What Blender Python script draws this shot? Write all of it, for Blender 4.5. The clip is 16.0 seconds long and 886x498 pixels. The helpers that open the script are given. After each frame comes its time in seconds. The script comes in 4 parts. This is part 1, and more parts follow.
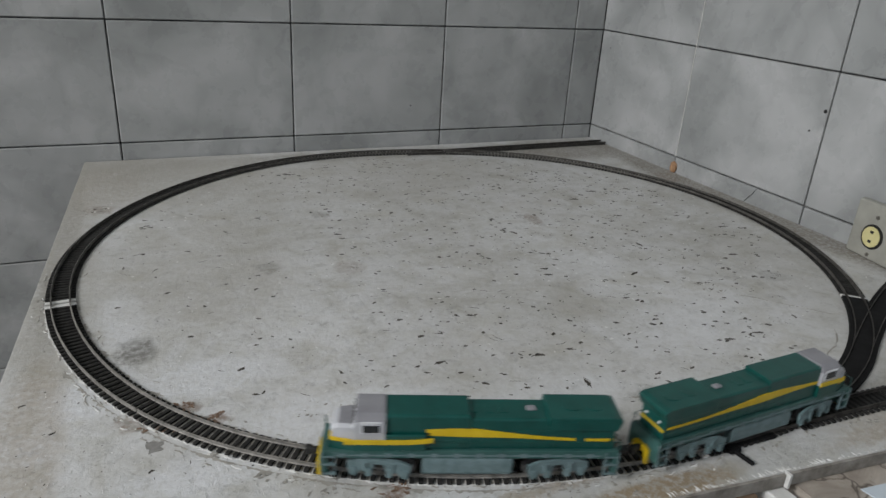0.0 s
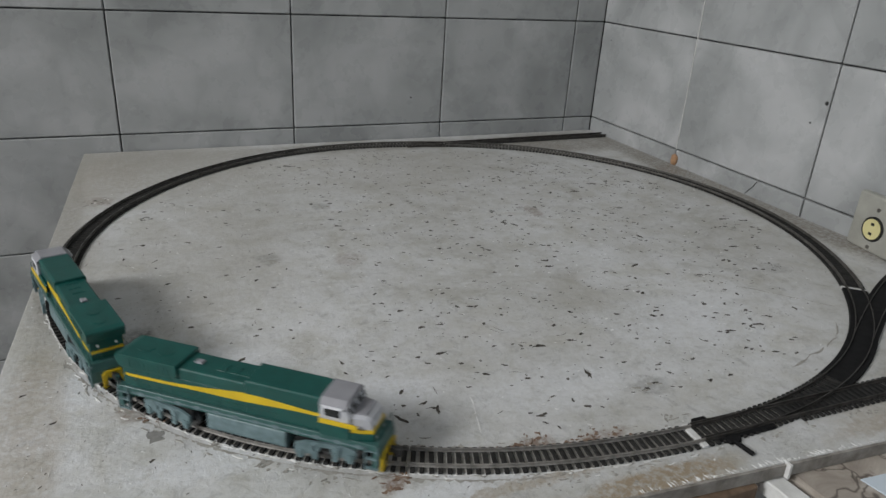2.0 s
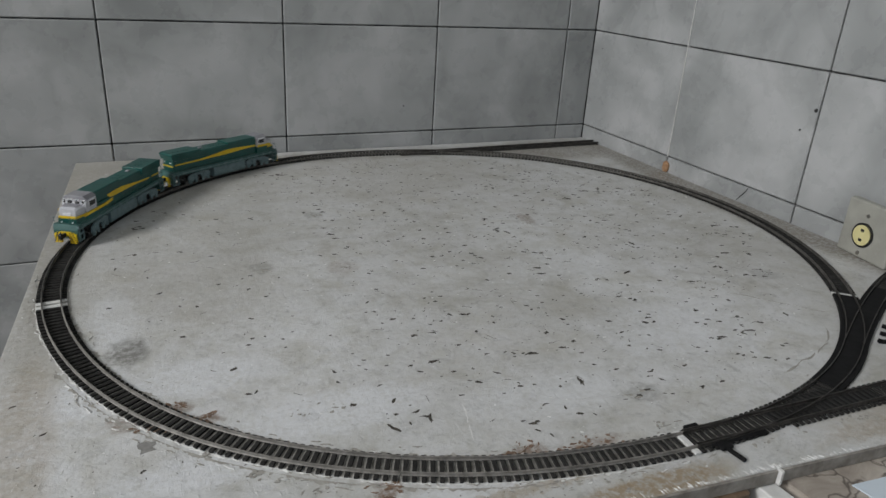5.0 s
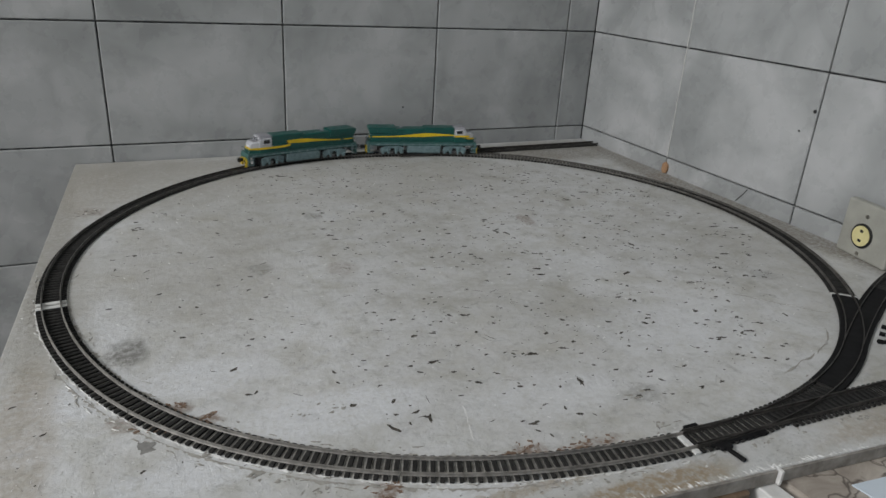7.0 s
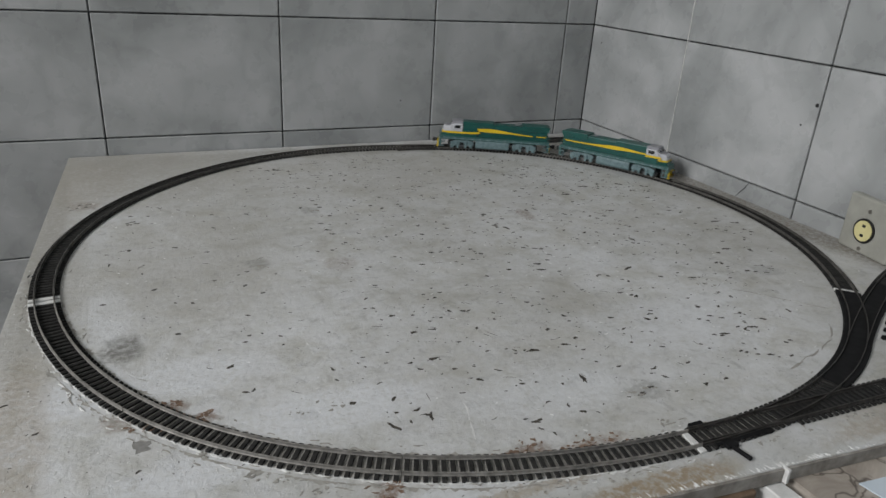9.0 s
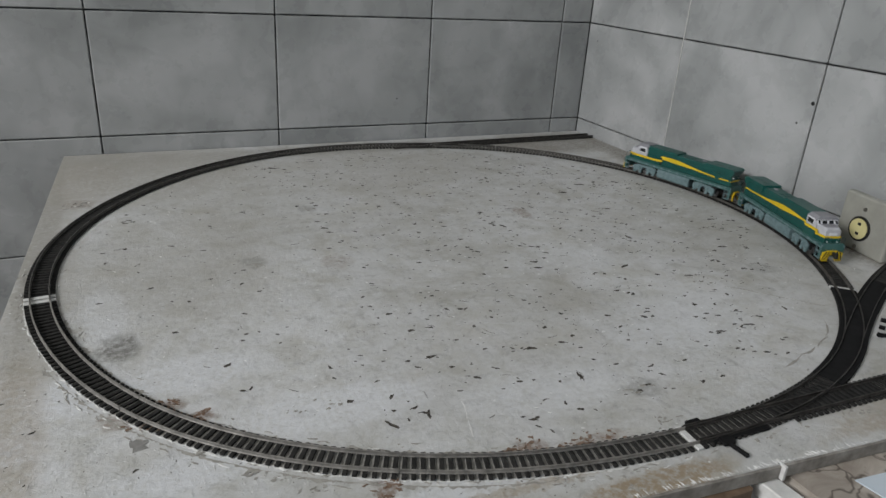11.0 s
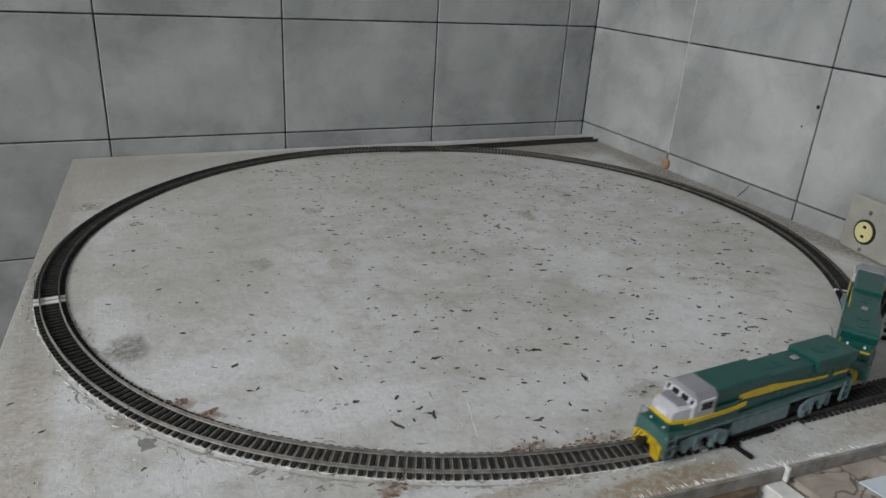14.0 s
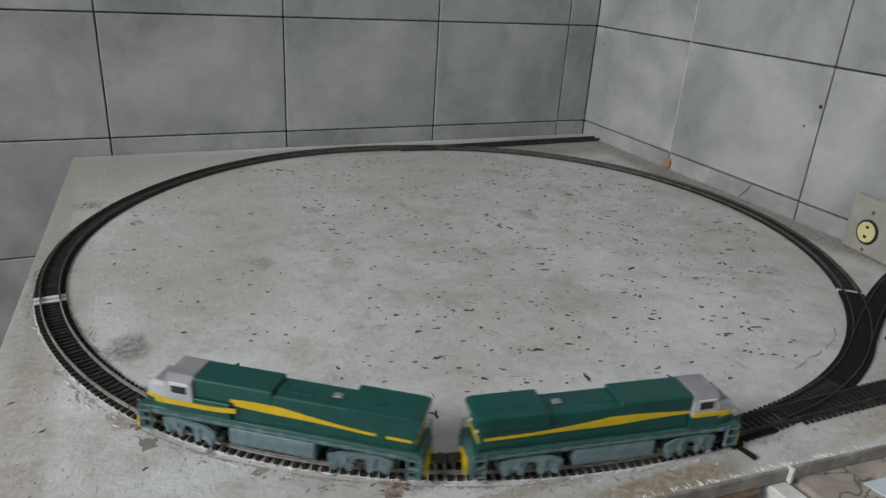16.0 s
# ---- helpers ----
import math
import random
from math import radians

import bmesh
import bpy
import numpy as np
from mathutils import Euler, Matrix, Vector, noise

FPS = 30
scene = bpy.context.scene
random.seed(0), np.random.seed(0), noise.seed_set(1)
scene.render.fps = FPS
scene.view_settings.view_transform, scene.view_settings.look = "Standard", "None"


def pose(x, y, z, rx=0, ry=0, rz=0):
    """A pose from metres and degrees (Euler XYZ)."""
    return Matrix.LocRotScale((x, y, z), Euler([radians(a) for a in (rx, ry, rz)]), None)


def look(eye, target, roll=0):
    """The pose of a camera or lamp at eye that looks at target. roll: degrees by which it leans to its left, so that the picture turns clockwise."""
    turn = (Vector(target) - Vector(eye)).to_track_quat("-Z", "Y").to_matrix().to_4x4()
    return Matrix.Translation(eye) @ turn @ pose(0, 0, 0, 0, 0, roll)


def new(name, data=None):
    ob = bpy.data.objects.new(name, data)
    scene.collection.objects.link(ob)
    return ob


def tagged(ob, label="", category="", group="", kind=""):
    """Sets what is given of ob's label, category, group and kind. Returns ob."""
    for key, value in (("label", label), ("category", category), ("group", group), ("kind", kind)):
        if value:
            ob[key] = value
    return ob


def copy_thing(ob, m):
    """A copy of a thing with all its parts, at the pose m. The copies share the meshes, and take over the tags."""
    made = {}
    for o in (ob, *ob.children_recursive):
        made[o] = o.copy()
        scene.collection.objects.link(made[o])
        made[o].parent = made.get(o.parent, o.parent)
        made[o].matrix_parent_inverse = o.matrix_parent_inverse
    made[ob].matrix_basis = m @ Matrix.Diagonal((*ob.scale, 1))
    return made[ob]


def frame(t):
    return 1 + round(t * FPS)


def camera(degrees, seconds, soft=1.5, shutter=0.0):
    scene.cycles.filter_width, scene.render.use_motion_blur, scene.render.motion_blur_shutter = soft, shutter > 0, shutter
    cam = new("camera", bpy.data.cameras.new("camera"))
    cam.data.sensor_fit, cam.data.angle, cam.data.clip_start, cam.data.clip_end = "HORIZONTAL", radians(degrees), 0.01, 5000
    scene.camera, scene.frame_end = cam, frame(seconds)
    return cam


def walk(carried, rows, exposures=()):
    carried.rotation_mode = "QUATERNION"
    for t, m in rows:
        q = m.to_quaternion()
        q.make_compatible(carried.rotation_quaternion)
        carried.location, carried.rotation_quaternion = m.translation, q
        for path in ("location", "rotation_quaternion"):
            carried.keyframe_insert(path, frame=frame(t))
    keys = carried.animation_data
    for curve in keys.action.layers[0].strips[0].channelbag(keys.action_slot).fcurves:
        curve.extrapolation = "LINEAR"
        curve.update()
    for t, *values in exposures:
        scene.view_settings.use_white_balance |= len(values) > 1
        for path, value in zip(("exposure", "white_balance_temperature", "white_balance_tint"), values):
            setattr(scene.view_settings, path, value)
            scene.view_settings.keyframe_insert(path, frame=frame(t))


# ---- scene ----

cam = camera(65.8, 16.0, soft=1.5, shutter=0.5)
PATH = [
    (0, (-0.925, -1.279, 0.346), (-0.165, 0.404, -0.424), 3.4),
    (0.5, (-0.924, -1.28, 0.345), (-0.16, 0.401, -0.424), 3.5),
    (1, (-0.925, -1.28, 0.344), (-0.165, 0.401, -0.427), 3.5),
    (1.5, (-0.925, -1.28, 0.344), (-0.165, 0.399, -0.433), 3.6),
    (2, (-0.926, -1.279, 0.343), (-0.167, 0.396, -0.443), 3.5),
    (2.5, (-0.926, -1.277, 0.342), (-0.168, 0.401, -0.44), 3.5),
    (3, (-0.926, -1.275, 0.341), (-0.167, 0.402, -0.442), 3.5),
    (3.5, (-0.924, -1.276, 0.342), (-0.157, 0.399, -0.435), 3.5),
    (4, (-0.924, -1.278, 0.344), (-0.15, 0.396, -0.43), 3.4),
    (6.5, (-0.925, -1.281, 0.344), (-0.146, 0.399, -0.411), 3.4),
    (7, (-0.925, -1.281, 0.343), (-0.146, 0.397, -0.417), 3.4),
    (7.5, (-0.926, -1.278, 0.342), (-0.145, 0.397, -0.424), 3.5),
    (8, (-0.925, -1.275, 0.341), (-0.143, 0.397, -0.429), 3.5),
    (8.5, (-0.926, -1.273, 0.339), (-0.142, 0.396, -0.436), 3.7),
    (9, (-0.925, -1.27, 0.339), (-0.136, 0.397, -0.435), 3.6),
    (11.5, (-0.927, -1.269, 0.338), (-0.127, 0.391, -0.44), 3.7),
    (12, (-0.928, -1.268, 0.337), (-0.133, 0.394, -0.441), 3.7),
    (12.5, (-0.927, -1.27, 0.338), (-0.134, 0.394, -0.437), 3.7),
    (13, (-0.928, -1.272, 0.339), (-0.136, 0.394, -0.433), 3.6),
    (13.5, (-0.929, -1.274, 0.339), (-0.141, 0.394, -0.433), 3.6),
    (14, (-0.928, -1.274, 0.339), (-0.142, 0.397, -0.43), 3.6),
    (14.5, (-0.929, -1.273, 0.338), (-0.146, 0.398, -0.433), 3.6),
    (15, (-0.929, -1.272, 0.338), (-0.142, 0.398, -0.432), 3.6),
    (15.5, (-0.93, -1.271, 0.338), (-0.144, 0.398, -0.433), 3.7),
    (16, (-0.929, -1.271, 0.338), (-0.143, 0.399, -0.433), 3.7),
]
walk(cam, [(t, look(eye, target, roll)) for t, eye, target, roll in PATH], [(0.0, 0.0), (16.0, 0.0)])

# ------------------------------------------------------------------ light
FLOOR_Z, CEIL_Z = -0.88, 3.05
WEST_X, SOUTH_Y = -4.2, -3.15
world = bpy.data.worlds.new("daylight")
scene.world = world
world.use_nodes = True
wn = world.node_tree.nodes
sky = wn.new("ShaderNodeTexSky")
sky.sky_type, sky.sun_disc = "NISHITA", False
sky.sun_elevation, sky.sun_rotation = radians(50), radians(250)
wn["Background"].inputs["Strength"].default_value = 0.09
world.node_tree.links.new(sky.outputs[0], wn["Background"].inputs["Color"])


def area_light(name, eye, target, w, h, watts, colour):
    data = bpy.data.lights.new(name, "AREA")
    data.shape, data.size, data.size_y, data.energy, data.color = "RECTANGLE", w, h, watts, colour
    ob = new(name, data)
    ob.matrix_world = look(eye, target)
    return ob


area_light("window_light_west", (WEST_X + 0.02, -1.42, 2.15), (0.0, -2.35, 1.3), 1.3, 1.1, 136, (0.982, 0.985, 0.99))
# weak fill lamp added behind the camera; no source is known there
area_light("window_light_south", (-0.9, SOUTH_Y + 0.07, 0.75), (-0.9, 0.0, 0.7), 1.5, 1.7, 0.5, (0.97, 0.98, 1.0))


# ------------------------------------------------------------------ materials
def material(name, rough=0.6, metal=0.0, base=(0.5, 0.5, 0.5)):
    m = bpy.data.materials.new(name)
    m.use_nodes = True
    b = m.node_tree.nodes["Principled BSDF"]
    b.inputs["Roughness"].default_value, b.inputs["Metallic"].default_value = rough, metal
    b.inputs["Base Color"].default_value = (*base, 1)
    return m, m.node_tree, b


def node(tree, kind, **inputs):
    n = tree.nodes.new(kind)
    for key, value in inputs.items():
        n.inputs[key.replace("_", " ")].default_value = value
    return n


def coords(tree):
    return tree.nodes.new("ShaderNodeTexCoord").outputs["Object"]


def noise_at(tree, vec, scale, detail=4.0, rough=0.55, distortion=0.0):
    n = node(tree, "ShaderNodeTexNoise", Scale=scale, Detail=detail, Roughness=rough, Distortion=distortion)
    tree.links.new(vec, n.inputs["Vector"])
    return n.outputs["Fac"]


def ramp(tree, fac, stops):
    r = tree.nodes.new("ShaderNodeValToRGB")
    while len(r.color_ramp.elements) < len(stops):
        r.color_ramp.elements.new(0.5)
    for e, (p, c) in zip(r.color_ramp.elements, stops):
        e.position = p
        e.color = (*c, 1) if len(c) == 3 else c
    tree.links.new(fac, r.inputs["Fac"])
    return r.outputs["Color"]


def mix(tree, fac, a, b, blend="MIX"):
    n = tree.nodes.new("ShaderNodeMix")
    n.data_type, n.blend_type = "RGBA", blend
    for socket, value in ((n.inputs[0], fac), (n.inputs[6], a), (n.inputs[7], b)):
        if isinstance(value, (int, float)):
            socket.default_value = value
        elif isinstance(value, tuple):
            socket.default_value = (*value, 1)
        else:
            tree.links.new(value, socket)
    return n.outputs[2]


def bump(tree, bsdf, height, strength=0.2, distance=0.001):
    n = node(tree, "ShaderNodeBump", Strength=strength, Distance=distance)
    tree.links.new(height, n.inputs["Height"])
    tree.links.new(n.outputs["Normal"], bsdf.inputs["Normal"])


def grey(v):
    return (v, v, v)


def object_random(tree):
    return tree.nodes.new("ShaderNodeObjectInfo").outputs["Random"]


def shifted(tree, vec, amount):
    """The coordinates moved by each object's own random number."""
    mul = tree.nodes.new("ShaderNodeVectorMath")
    mul.operation = "MULTIPLY_ADD"
    comb = tree.nodes.new("ShaderNodeCombineXYZ")
    rnd = object_random(tree)
    for k in range(3):
        tree.links.new(rnd, comb.inputs[k])
    tree.links.new(comb.outputs[0], mul.inputs[0])
    mul.inputs[1].default_value = amount
    tree.links.new(vec, mul.inputs[2])
    return mul.outputs[0]


def make_tile():
    m, t, b = material("glazed_tile", 0.22)
    v = shifted(t, coords(t), (7.0, 5.0, 9.0))
    cloud = noise_at(t, v, 7.0, 4.0, 0.5, 0.6)
    vein = noise_at(t, v, 5.5, 3.0, 0.5, 0.9)
    c = ramp(t, cloud, [(0.33, (0.275, 0.285, 0.285)), (0.50, (0.35, 0.36, 0.36)), (0.66, (0.435, 0.442, 0.444))])
    veins = ramp(t, vein, [(0.44, grey(1.0)), (0.49, grey(0.86)), (0.52, grey(1.0))])
    c = mix(t, 0.5, c, veins, "MULTIPLY")
    specks = ramp(t, noise_at(t, v, 160.0, 2.0), [(0.70, grey(1.0)), (0.80, grey(0.85))])
    c = mix(t, 0.5, c, specks, "MULTIPLY")
    t.links.new(c, b.inputs["Base Color"])
    r = ramp(t, noise_at(t, v, 30.0, 4.0), [(0.3, grey(0.22)), (0.7, grey(0.36))])
    t.links.new(r, b.inputs["Roughness"])
    bump(t, b, noise_at(t, v, 9.0, 2.0), 0.12, 0.002)
    return m


def make_grout():
    m, t, b = material("dark_grout", 0.95)
    v = coords(t)
    c = ramp(t, noise_at(t, v, 35.0, 6.0, 0.7), [(0.32, (0.012, 0.012, 0.013)), (0.46, (0.07, 0.07, 0.07)), (0.64, (0.28, 0.28, 0.275))])
    t.links.new(c, b.inputs["Base Color"])
    bump(t, b, noise_at(t, v, 300.0, 4.0), 0.8, 0.001)
    return m


RUST, BLOT, BROWN, LIGHT = (0.18, 0.11, 0.07), (0.21, 0.205, 0.19), (0.31, 0.24, 0.155), (0.72, 0.735, 0.755)
# both colours also darken the board's left, where less light falls
DIRT_DIM, DIM_BEIGE = (0.19, 0.165, 0.13), (0.41, 0.395, 0.355)
STAINS_AND_DIMMING = [(-0.809, -0.520, 0.017, 0.019, 0.75, BLOT), (-0.955, -0.672, 0.022, 0.031, 0.95, BLOT), (-0.706, -0.357, 0.016, 0.016, 0.5, BLOT),
          (-0.717, -0.545, 0.022, 0.022, 0.3, RUST), (-0.673, -0.919, 0.017, 0.010, 0.8, RUST),
          (-0.621, -0.930, 0.034, 0.008, 0.6, RUST), (-0.917, -0.776, 0.013, 0.011, 0.7, RUST), (-0.897, -0.799, 0.013, 0.009, 0.75, RUST)]
STAINS_AND_DIMMING += [(-0.955, -0.783, 0.020, 0.014, 0.6, RUST), (-0.790, -0.923, 0.014, 0.011, 0.8, RUST), (-0.605, -0.988, 0.085, 0.017, 0.95, BROWN),
           (-0.406, -0.452, 0.012, 0.026, 0.6, RUST), (-0.999, -0.262, 0.026, 0.024, 0.5, RUST), (-0.034, -0.313, 0.03, 0.03, 0.35, RUST),
           (-0.207, -0.719, 0.022, 0.02, 0.4, BLOT), (-0.824, -0.821, 0.012, 0.010, 0.5, BLOT), (-0.535, -0.885, 0.022, 0.016, 0.5, BLOT)]
STAINS_AND_DIMMING += [(-0.90, -0.735, 0.07, 0.035, 0.75, LIGHT), (-0.80, -0.82, 0.10, 0.035, 0.75, LIGHT), (-0.965, -0.60, 0.025, 0.07, 0.6, LIGHT), (-0.62, -0.86, 0.10, 0.04, 0.45, LIGHT), (-0.42, -0.80, 0.12, 0.07, 0.5, LIGHT), (-0.45, -0.62, 0.09, 0.05, 0.4, LIGHT)]
STAINS_AND_DIMMING += [(-0.985, -0.735, 0.045, 0.04, 0.8, LIGHT), (-0.90, -0.86, 0.09, 0.022, 0.7, LIGHT), (-0.75, -0.945, 0.11, 0.012, 0.6, LIGHT),
           (-0.70, -0.957, 0.08, 0.007, 0.6, BROWN), (-0.36, -0.995, 0.10, 0.012, 0.4, BROWN), (-0.12, -0.09, 0.17, 0.09, 0.75, DIRT_DIM), (-0.02, -0.45, 0.055, 0.46, 0.85, DIRT_DIM), (-0.335, -0.985, 0.10, 0.03, 0.35, BROWN), (-0.55, -0.055, 0.55, 0.04, 0.4, DIRT_DIM), (-1.035, -0.35, 0.022, 0.40, 0.6, DIRT_DIM), (-0.96, -0.06, 0.13, 0.10, 0.35, DIRT_DIM), (-0.92, -0.11, 0.23, 0.17, 0.75, DIM_BEIGE), (-1.04, -0.45, 0.06, 0.36, 0.6, DIM_BEIGE), (-0.88, -0.50, 0.13, 0.20, 0.4, DIM_BEIGE), (-0.62, -0.20, 0.30, 0.14, 0.4, DIM_BEIGE), (-1.03, -0.80, 0.03, 0.16, 0.4, BROWN), (-0.99, -0.16, 0.06, 0.14, 0.15, BROWN)]


def make_board():
    """Old white paint on a board: warm stains, brush streaks, bare and grimy patches, dimmer left side painted in."""
    m, t, b = material("worn_white_paint", 0.5)
    v = coords(t)
    large = noise_at(t, v, 3.2, 5.0, 0.6, 0.4)
    mid = noise_at(t, v, 17.0, 6.0, 0.65, 0.5)
    fine = noise_at(t, v, 220.0, 5.0, 0.7)
    c = ramp(t, large, [(0.30, (0.50, 0.494, 0.47)), (0.50, (0.60, 0.602, 0.595)), (0.70, (0.68, 0.685, 0.685))])
    c = mix(t, ramp(t, mid, [(0.50, grey(0.0)), (0.72, grey(0.55))]), c, (0.50, 0.48, 0.43))
    c = mix(t, ramp(t, mid, [(0.24, grey(0.55)), (0.42, grey(0.0))]), c, (0.70, 0.70, 0.71))
    streak_map = t.nodes.new("ShaderNodeMapping")
    streak_map.inputs["Scale"].default_value = (7.0, 140.0, 1.0)
    streak_map.inputs["Rotation"].default_value = (0, 0, 0.08)
    t.links.new(v, streak_map.inputs["Vector"])
    streak = noise_at(t, streak_map.outputs[0], 1.0, 4.0, 0.6)
    c = mix(t, 0.12, c, ramp(t, streak, [(0.32, grey(0.80)), (0.55, grey(1.0))]), "MULTIPLY")
    cross_map = t.nodes.new("ShaderNodeMapping")
    cross_map.inputs["Scale"].default_value = (230.0, 15.0, 1.0)
    cross_map.inputs["Rotation"].default_value = (0, 0, 0.1)
    t.links.new(v, cross_map.inputs["Vector"])
    cross = noise_at(t, cross_map.outputs[0], 1.0, 5.0, 0.65, 0.3)
    c = mix(t, 0.16, c, ramp(t, cross, [(0.30, grey(0.74)), (0.46, grey(0.97)), (0.62, grey(1.0))]), "MULTIPLY")
    patches = ramp(t, noise_at(t, v, 8.0, 6.0, 0.7, 1.2), [(0.36, (0.78, 0.77, 0.73)), (0.50, (0.96, 0.965, 0.96)), (0.64, grey(1.0))])
    c = mix(t, 0.75, c, patches, "MULTIPLY")
    flecks = ramp(t, noise_at(t, v, 26.0, 8.0, 0.75, 0.6), [(0.38, (0.86, 0.85, 0.81)), (0.52, grey(1.0)), (0.66, (1.06, 1.06, 1.07))])
    c = mix(t, 0.8, c, flecks, "MULTIPLY")
    grime = ramp(t, noise_at(t, v, 70.0, 8.0, 0.78, 0.8), [(0.30, grey(0.60)), (0.48, grey(1.0))])
    c = mix(t, 0.8, c, grime, "MULTIPLY")
    # stains with a place of their own: rust by the track, grey blots, brown grime at the front edge
    # the beige and some dark brown patches paint in dimmer light at the left
    warp = node(t, "ShaderNodeTexNoise", Scale=85.0, Detail=7.0, Roughness=0.72)
    t.links.new(v, warp.inputs["Vector"])
    warped = t.nodes.new("ShaderNodeVectorMath")
    warped.operation = "MULTIPLY_ADD"
    warped.inputs[1].default_value = (0.03, 0.03, 0.0)
    t.links.new(warp.outputs["Color"], warped.inputs[0])
    t.links.new(v, warped.inputs[2])
    broken = ramp(t, noise_at(t, v, 170.0, 6.0, 0.7), [(0.36, grey(0.25)), (0.56, grey(1.0))])
    for x, y, rx, ry, amount, colour in STAINS_AND_DIMMING:
        mp = t.nodes.new("ShaderNodeMapping")
        mp.inputs["Location"].default_value = (-(x + 0.015) / rx, -(y + 0.015) / ry, 0)
        mp.inputs["Scale"].default_value = (1 / rx, 1 / ry, 0)
        t.links.new(warped.outputs[0], mp.inputs["Vector"])
        ln = t.nodes.new("ShaderNodeVectorMath")
        ln.operation = "LENGTH"
        t.links.new(mp.outputs[0], ln.inputs[0])
        c = mix(t, mix(t, 1.0, ramp(t, ln.outputs["Value"], [(0.62, grey(amount)), (1.0, grey(0.0))]), broken, "MULTIPLY"), c, colour)
    # tiny pits where the paint has flaked off
    pits = ramp(t, noise_at(t, v, 330.0, 2.0, 0.5), [(0.285, grey(1.0)), (0.305, grey(0.0))])
    gate = ramp(t, noise_at(t, v, 9.0, 3.0), [(0.46, grey(0.0)), (0.60, grey(1.0))])
    pit_mask = mix(t, 1.0, pits, gate, "MULTIPLY")
    c = mix(t, pit_mask, c, (0.10, 0.09, 0.075))
    c = mix(t, 0.25, c, ramp(t, fine, [(0.3, grey(0.8)), (0.7, grey(1.0))]), "MULTIPLY")
    t.links.new(c, b.inputs["Base Color"])
    t.links.new(ramp(t, mid, [(0.3, grey(0.38)), (0.7, grey(0.6))]), b.inputs["Roughness"])
    relief = mix(t, 0.16, mix(t, 0.75, streak, mid), cross)
    bump(t, b, mix(t, 0.4, relief, noise_at(t, v, 120.0, 7.0, 0.7, 1.0)), 1.0, 0.0022)
    return m


def make_mottled(name, low, high, scale, rough=0.6, metal=0.0, bump_scale=400.0, bump_strength=0.25, dist=0.0003, vary=False):
    m, t, b = material(name, rough, metal)
    v = coords(t)
    if vary:
        v = shifted(t, v, (3.1, 2.3, 1.7))
    c = ramp(t, noise_at(t, v, scale, 5.0, 0.62), [(0.32, low), (0.68, high)])
    if vary:
        mulc = t.nodes.new("ShaderNodeMapRange")
        mulc.inputs["To Min"].default_value, mulc.inputs["To Max"].default_value = 0.8, 1.2
        t.links.new(object_random(t), mulc.inputs["Value"])
        hsv = t.nodes.new("ShaderNodeHueSaturation")
        t.links.new(mulc.outputs[0], hsv.inputs["Value"])
        t.links.new(c, hsv.inputs["Color"])
        c = hsv.outputs[0]
    t.links.new(c, b.inputs["Base Color"])
    bump(t, b, noise_at(t, v, bump_scale, 4.0), bump_strength, dist)
    return m


M_TILE, M_GROUT, M_BOARD = make_tile(), make_grout(), make_board()
M_EDGE = make_mottled("raw_board_edge", (0.16, 0.145, 0.125), (0.36, 0.34, 0.31), 60.0, 0.85)
M_SLEEPER = make_mottled("black_sleeper_plastic", (0.014, 0.0138, 0.0132), (0.036, 0.035, 0.033), 300.0, 0.75, vary=True)
M_TURNOUT = make_mottled("black_turnout_plastic", (0.004, 0.004, 0.0045), (0.012, 0.012, 0.0125), 120.0, 0.85)
M_RAIL = make_mottled("tarnished_rail", (0.15, 0.143, 0.13), (0.33, 0.315, 0.29), 120.0, 0.55, 0.3)
# darker rail tone for the left, far and right sections
M_MID_RAIL = make_mottled("mid_tone_rail", (0.07, 0.066, 0.060), (0.17, 0.162, 0.148), 110.0, 0.48, 0.45)
M_DARK_RAIL = make_mottled("blackened_rail", (0.025, 0.023, 0.021), (0.085, 0.078, 0.070), 90.0, 0.5, 0.4)
M_BED = make_mottled("grey_track_film", (0.25, 0.24, 0.22), (0.50, 0.485, 0.45), 130.0, 0.9)
M_WHITE_PLASTIC = make_mottled("white_plastic", (0.56, 0.56, 0.54), (0.72, 0.72, 0.70), 90.0, 0.5)
M_GREEN = make_mottled("dark_green_loco_paint", (0.003, 0.060, 0.050), (0.006, 0.084, 0.071), 60.0, 0.36, dist=0.0001)
M_SILL = make_mottled("green_frame_paint", (0.027, 0.092, 0.083), (0.047, 0.124, 0.113), 80.0, 0.42, dist=0.0001)
M_TRUCK = make_mottled("grey_green_truck_plastic", (0.095, 0.152, 0.160), (0.17, 0.242, 0.256), 150.0, 0.5, dist=0.0001)
M_YELLOW = make_mottled("yellow_stripe_paint", (0.62, 0.42, 0.008), (0.74, 0.52, 0.015), 90.0, 0.4, dist=0.0001)
M_SILVER = make_mottled("light_grey_cab_paint", (0.42, 0.43, 0.46), (0.52, 0.53, 0.56), 70.0, 0.4, dist=0.0001)
M_ROOF = make_mottled("grey_cab_roof_paint", (0.22, 0.22, 0.24), (0.29, 0.29, 0.31), 70.0, 0.5, dist=0.0001)
M_CABWHITE = make_mottled("white_cab_paint", (0.62, 0.63, 0.66), (0.72, 0.73, 0.755), 70.0, 0.4, dist=0.0001)
M_BLACK = make_mottled("black_plastic", (0.008, 0.008, 0.008), (0.02, 0.02, 0.02), 100.0, 0.5)
M_WHEEL = make_mottled("wheel_metal", (0.10, 0.10, 0.10), (0.22, 0.22, 0.22), 200.0, 0.35, 0.8)
M_GLASS_DARK, _t, _b = material("dark_window_glazing", 0.08, 0.0, (0.012, 0.014, 0.016))
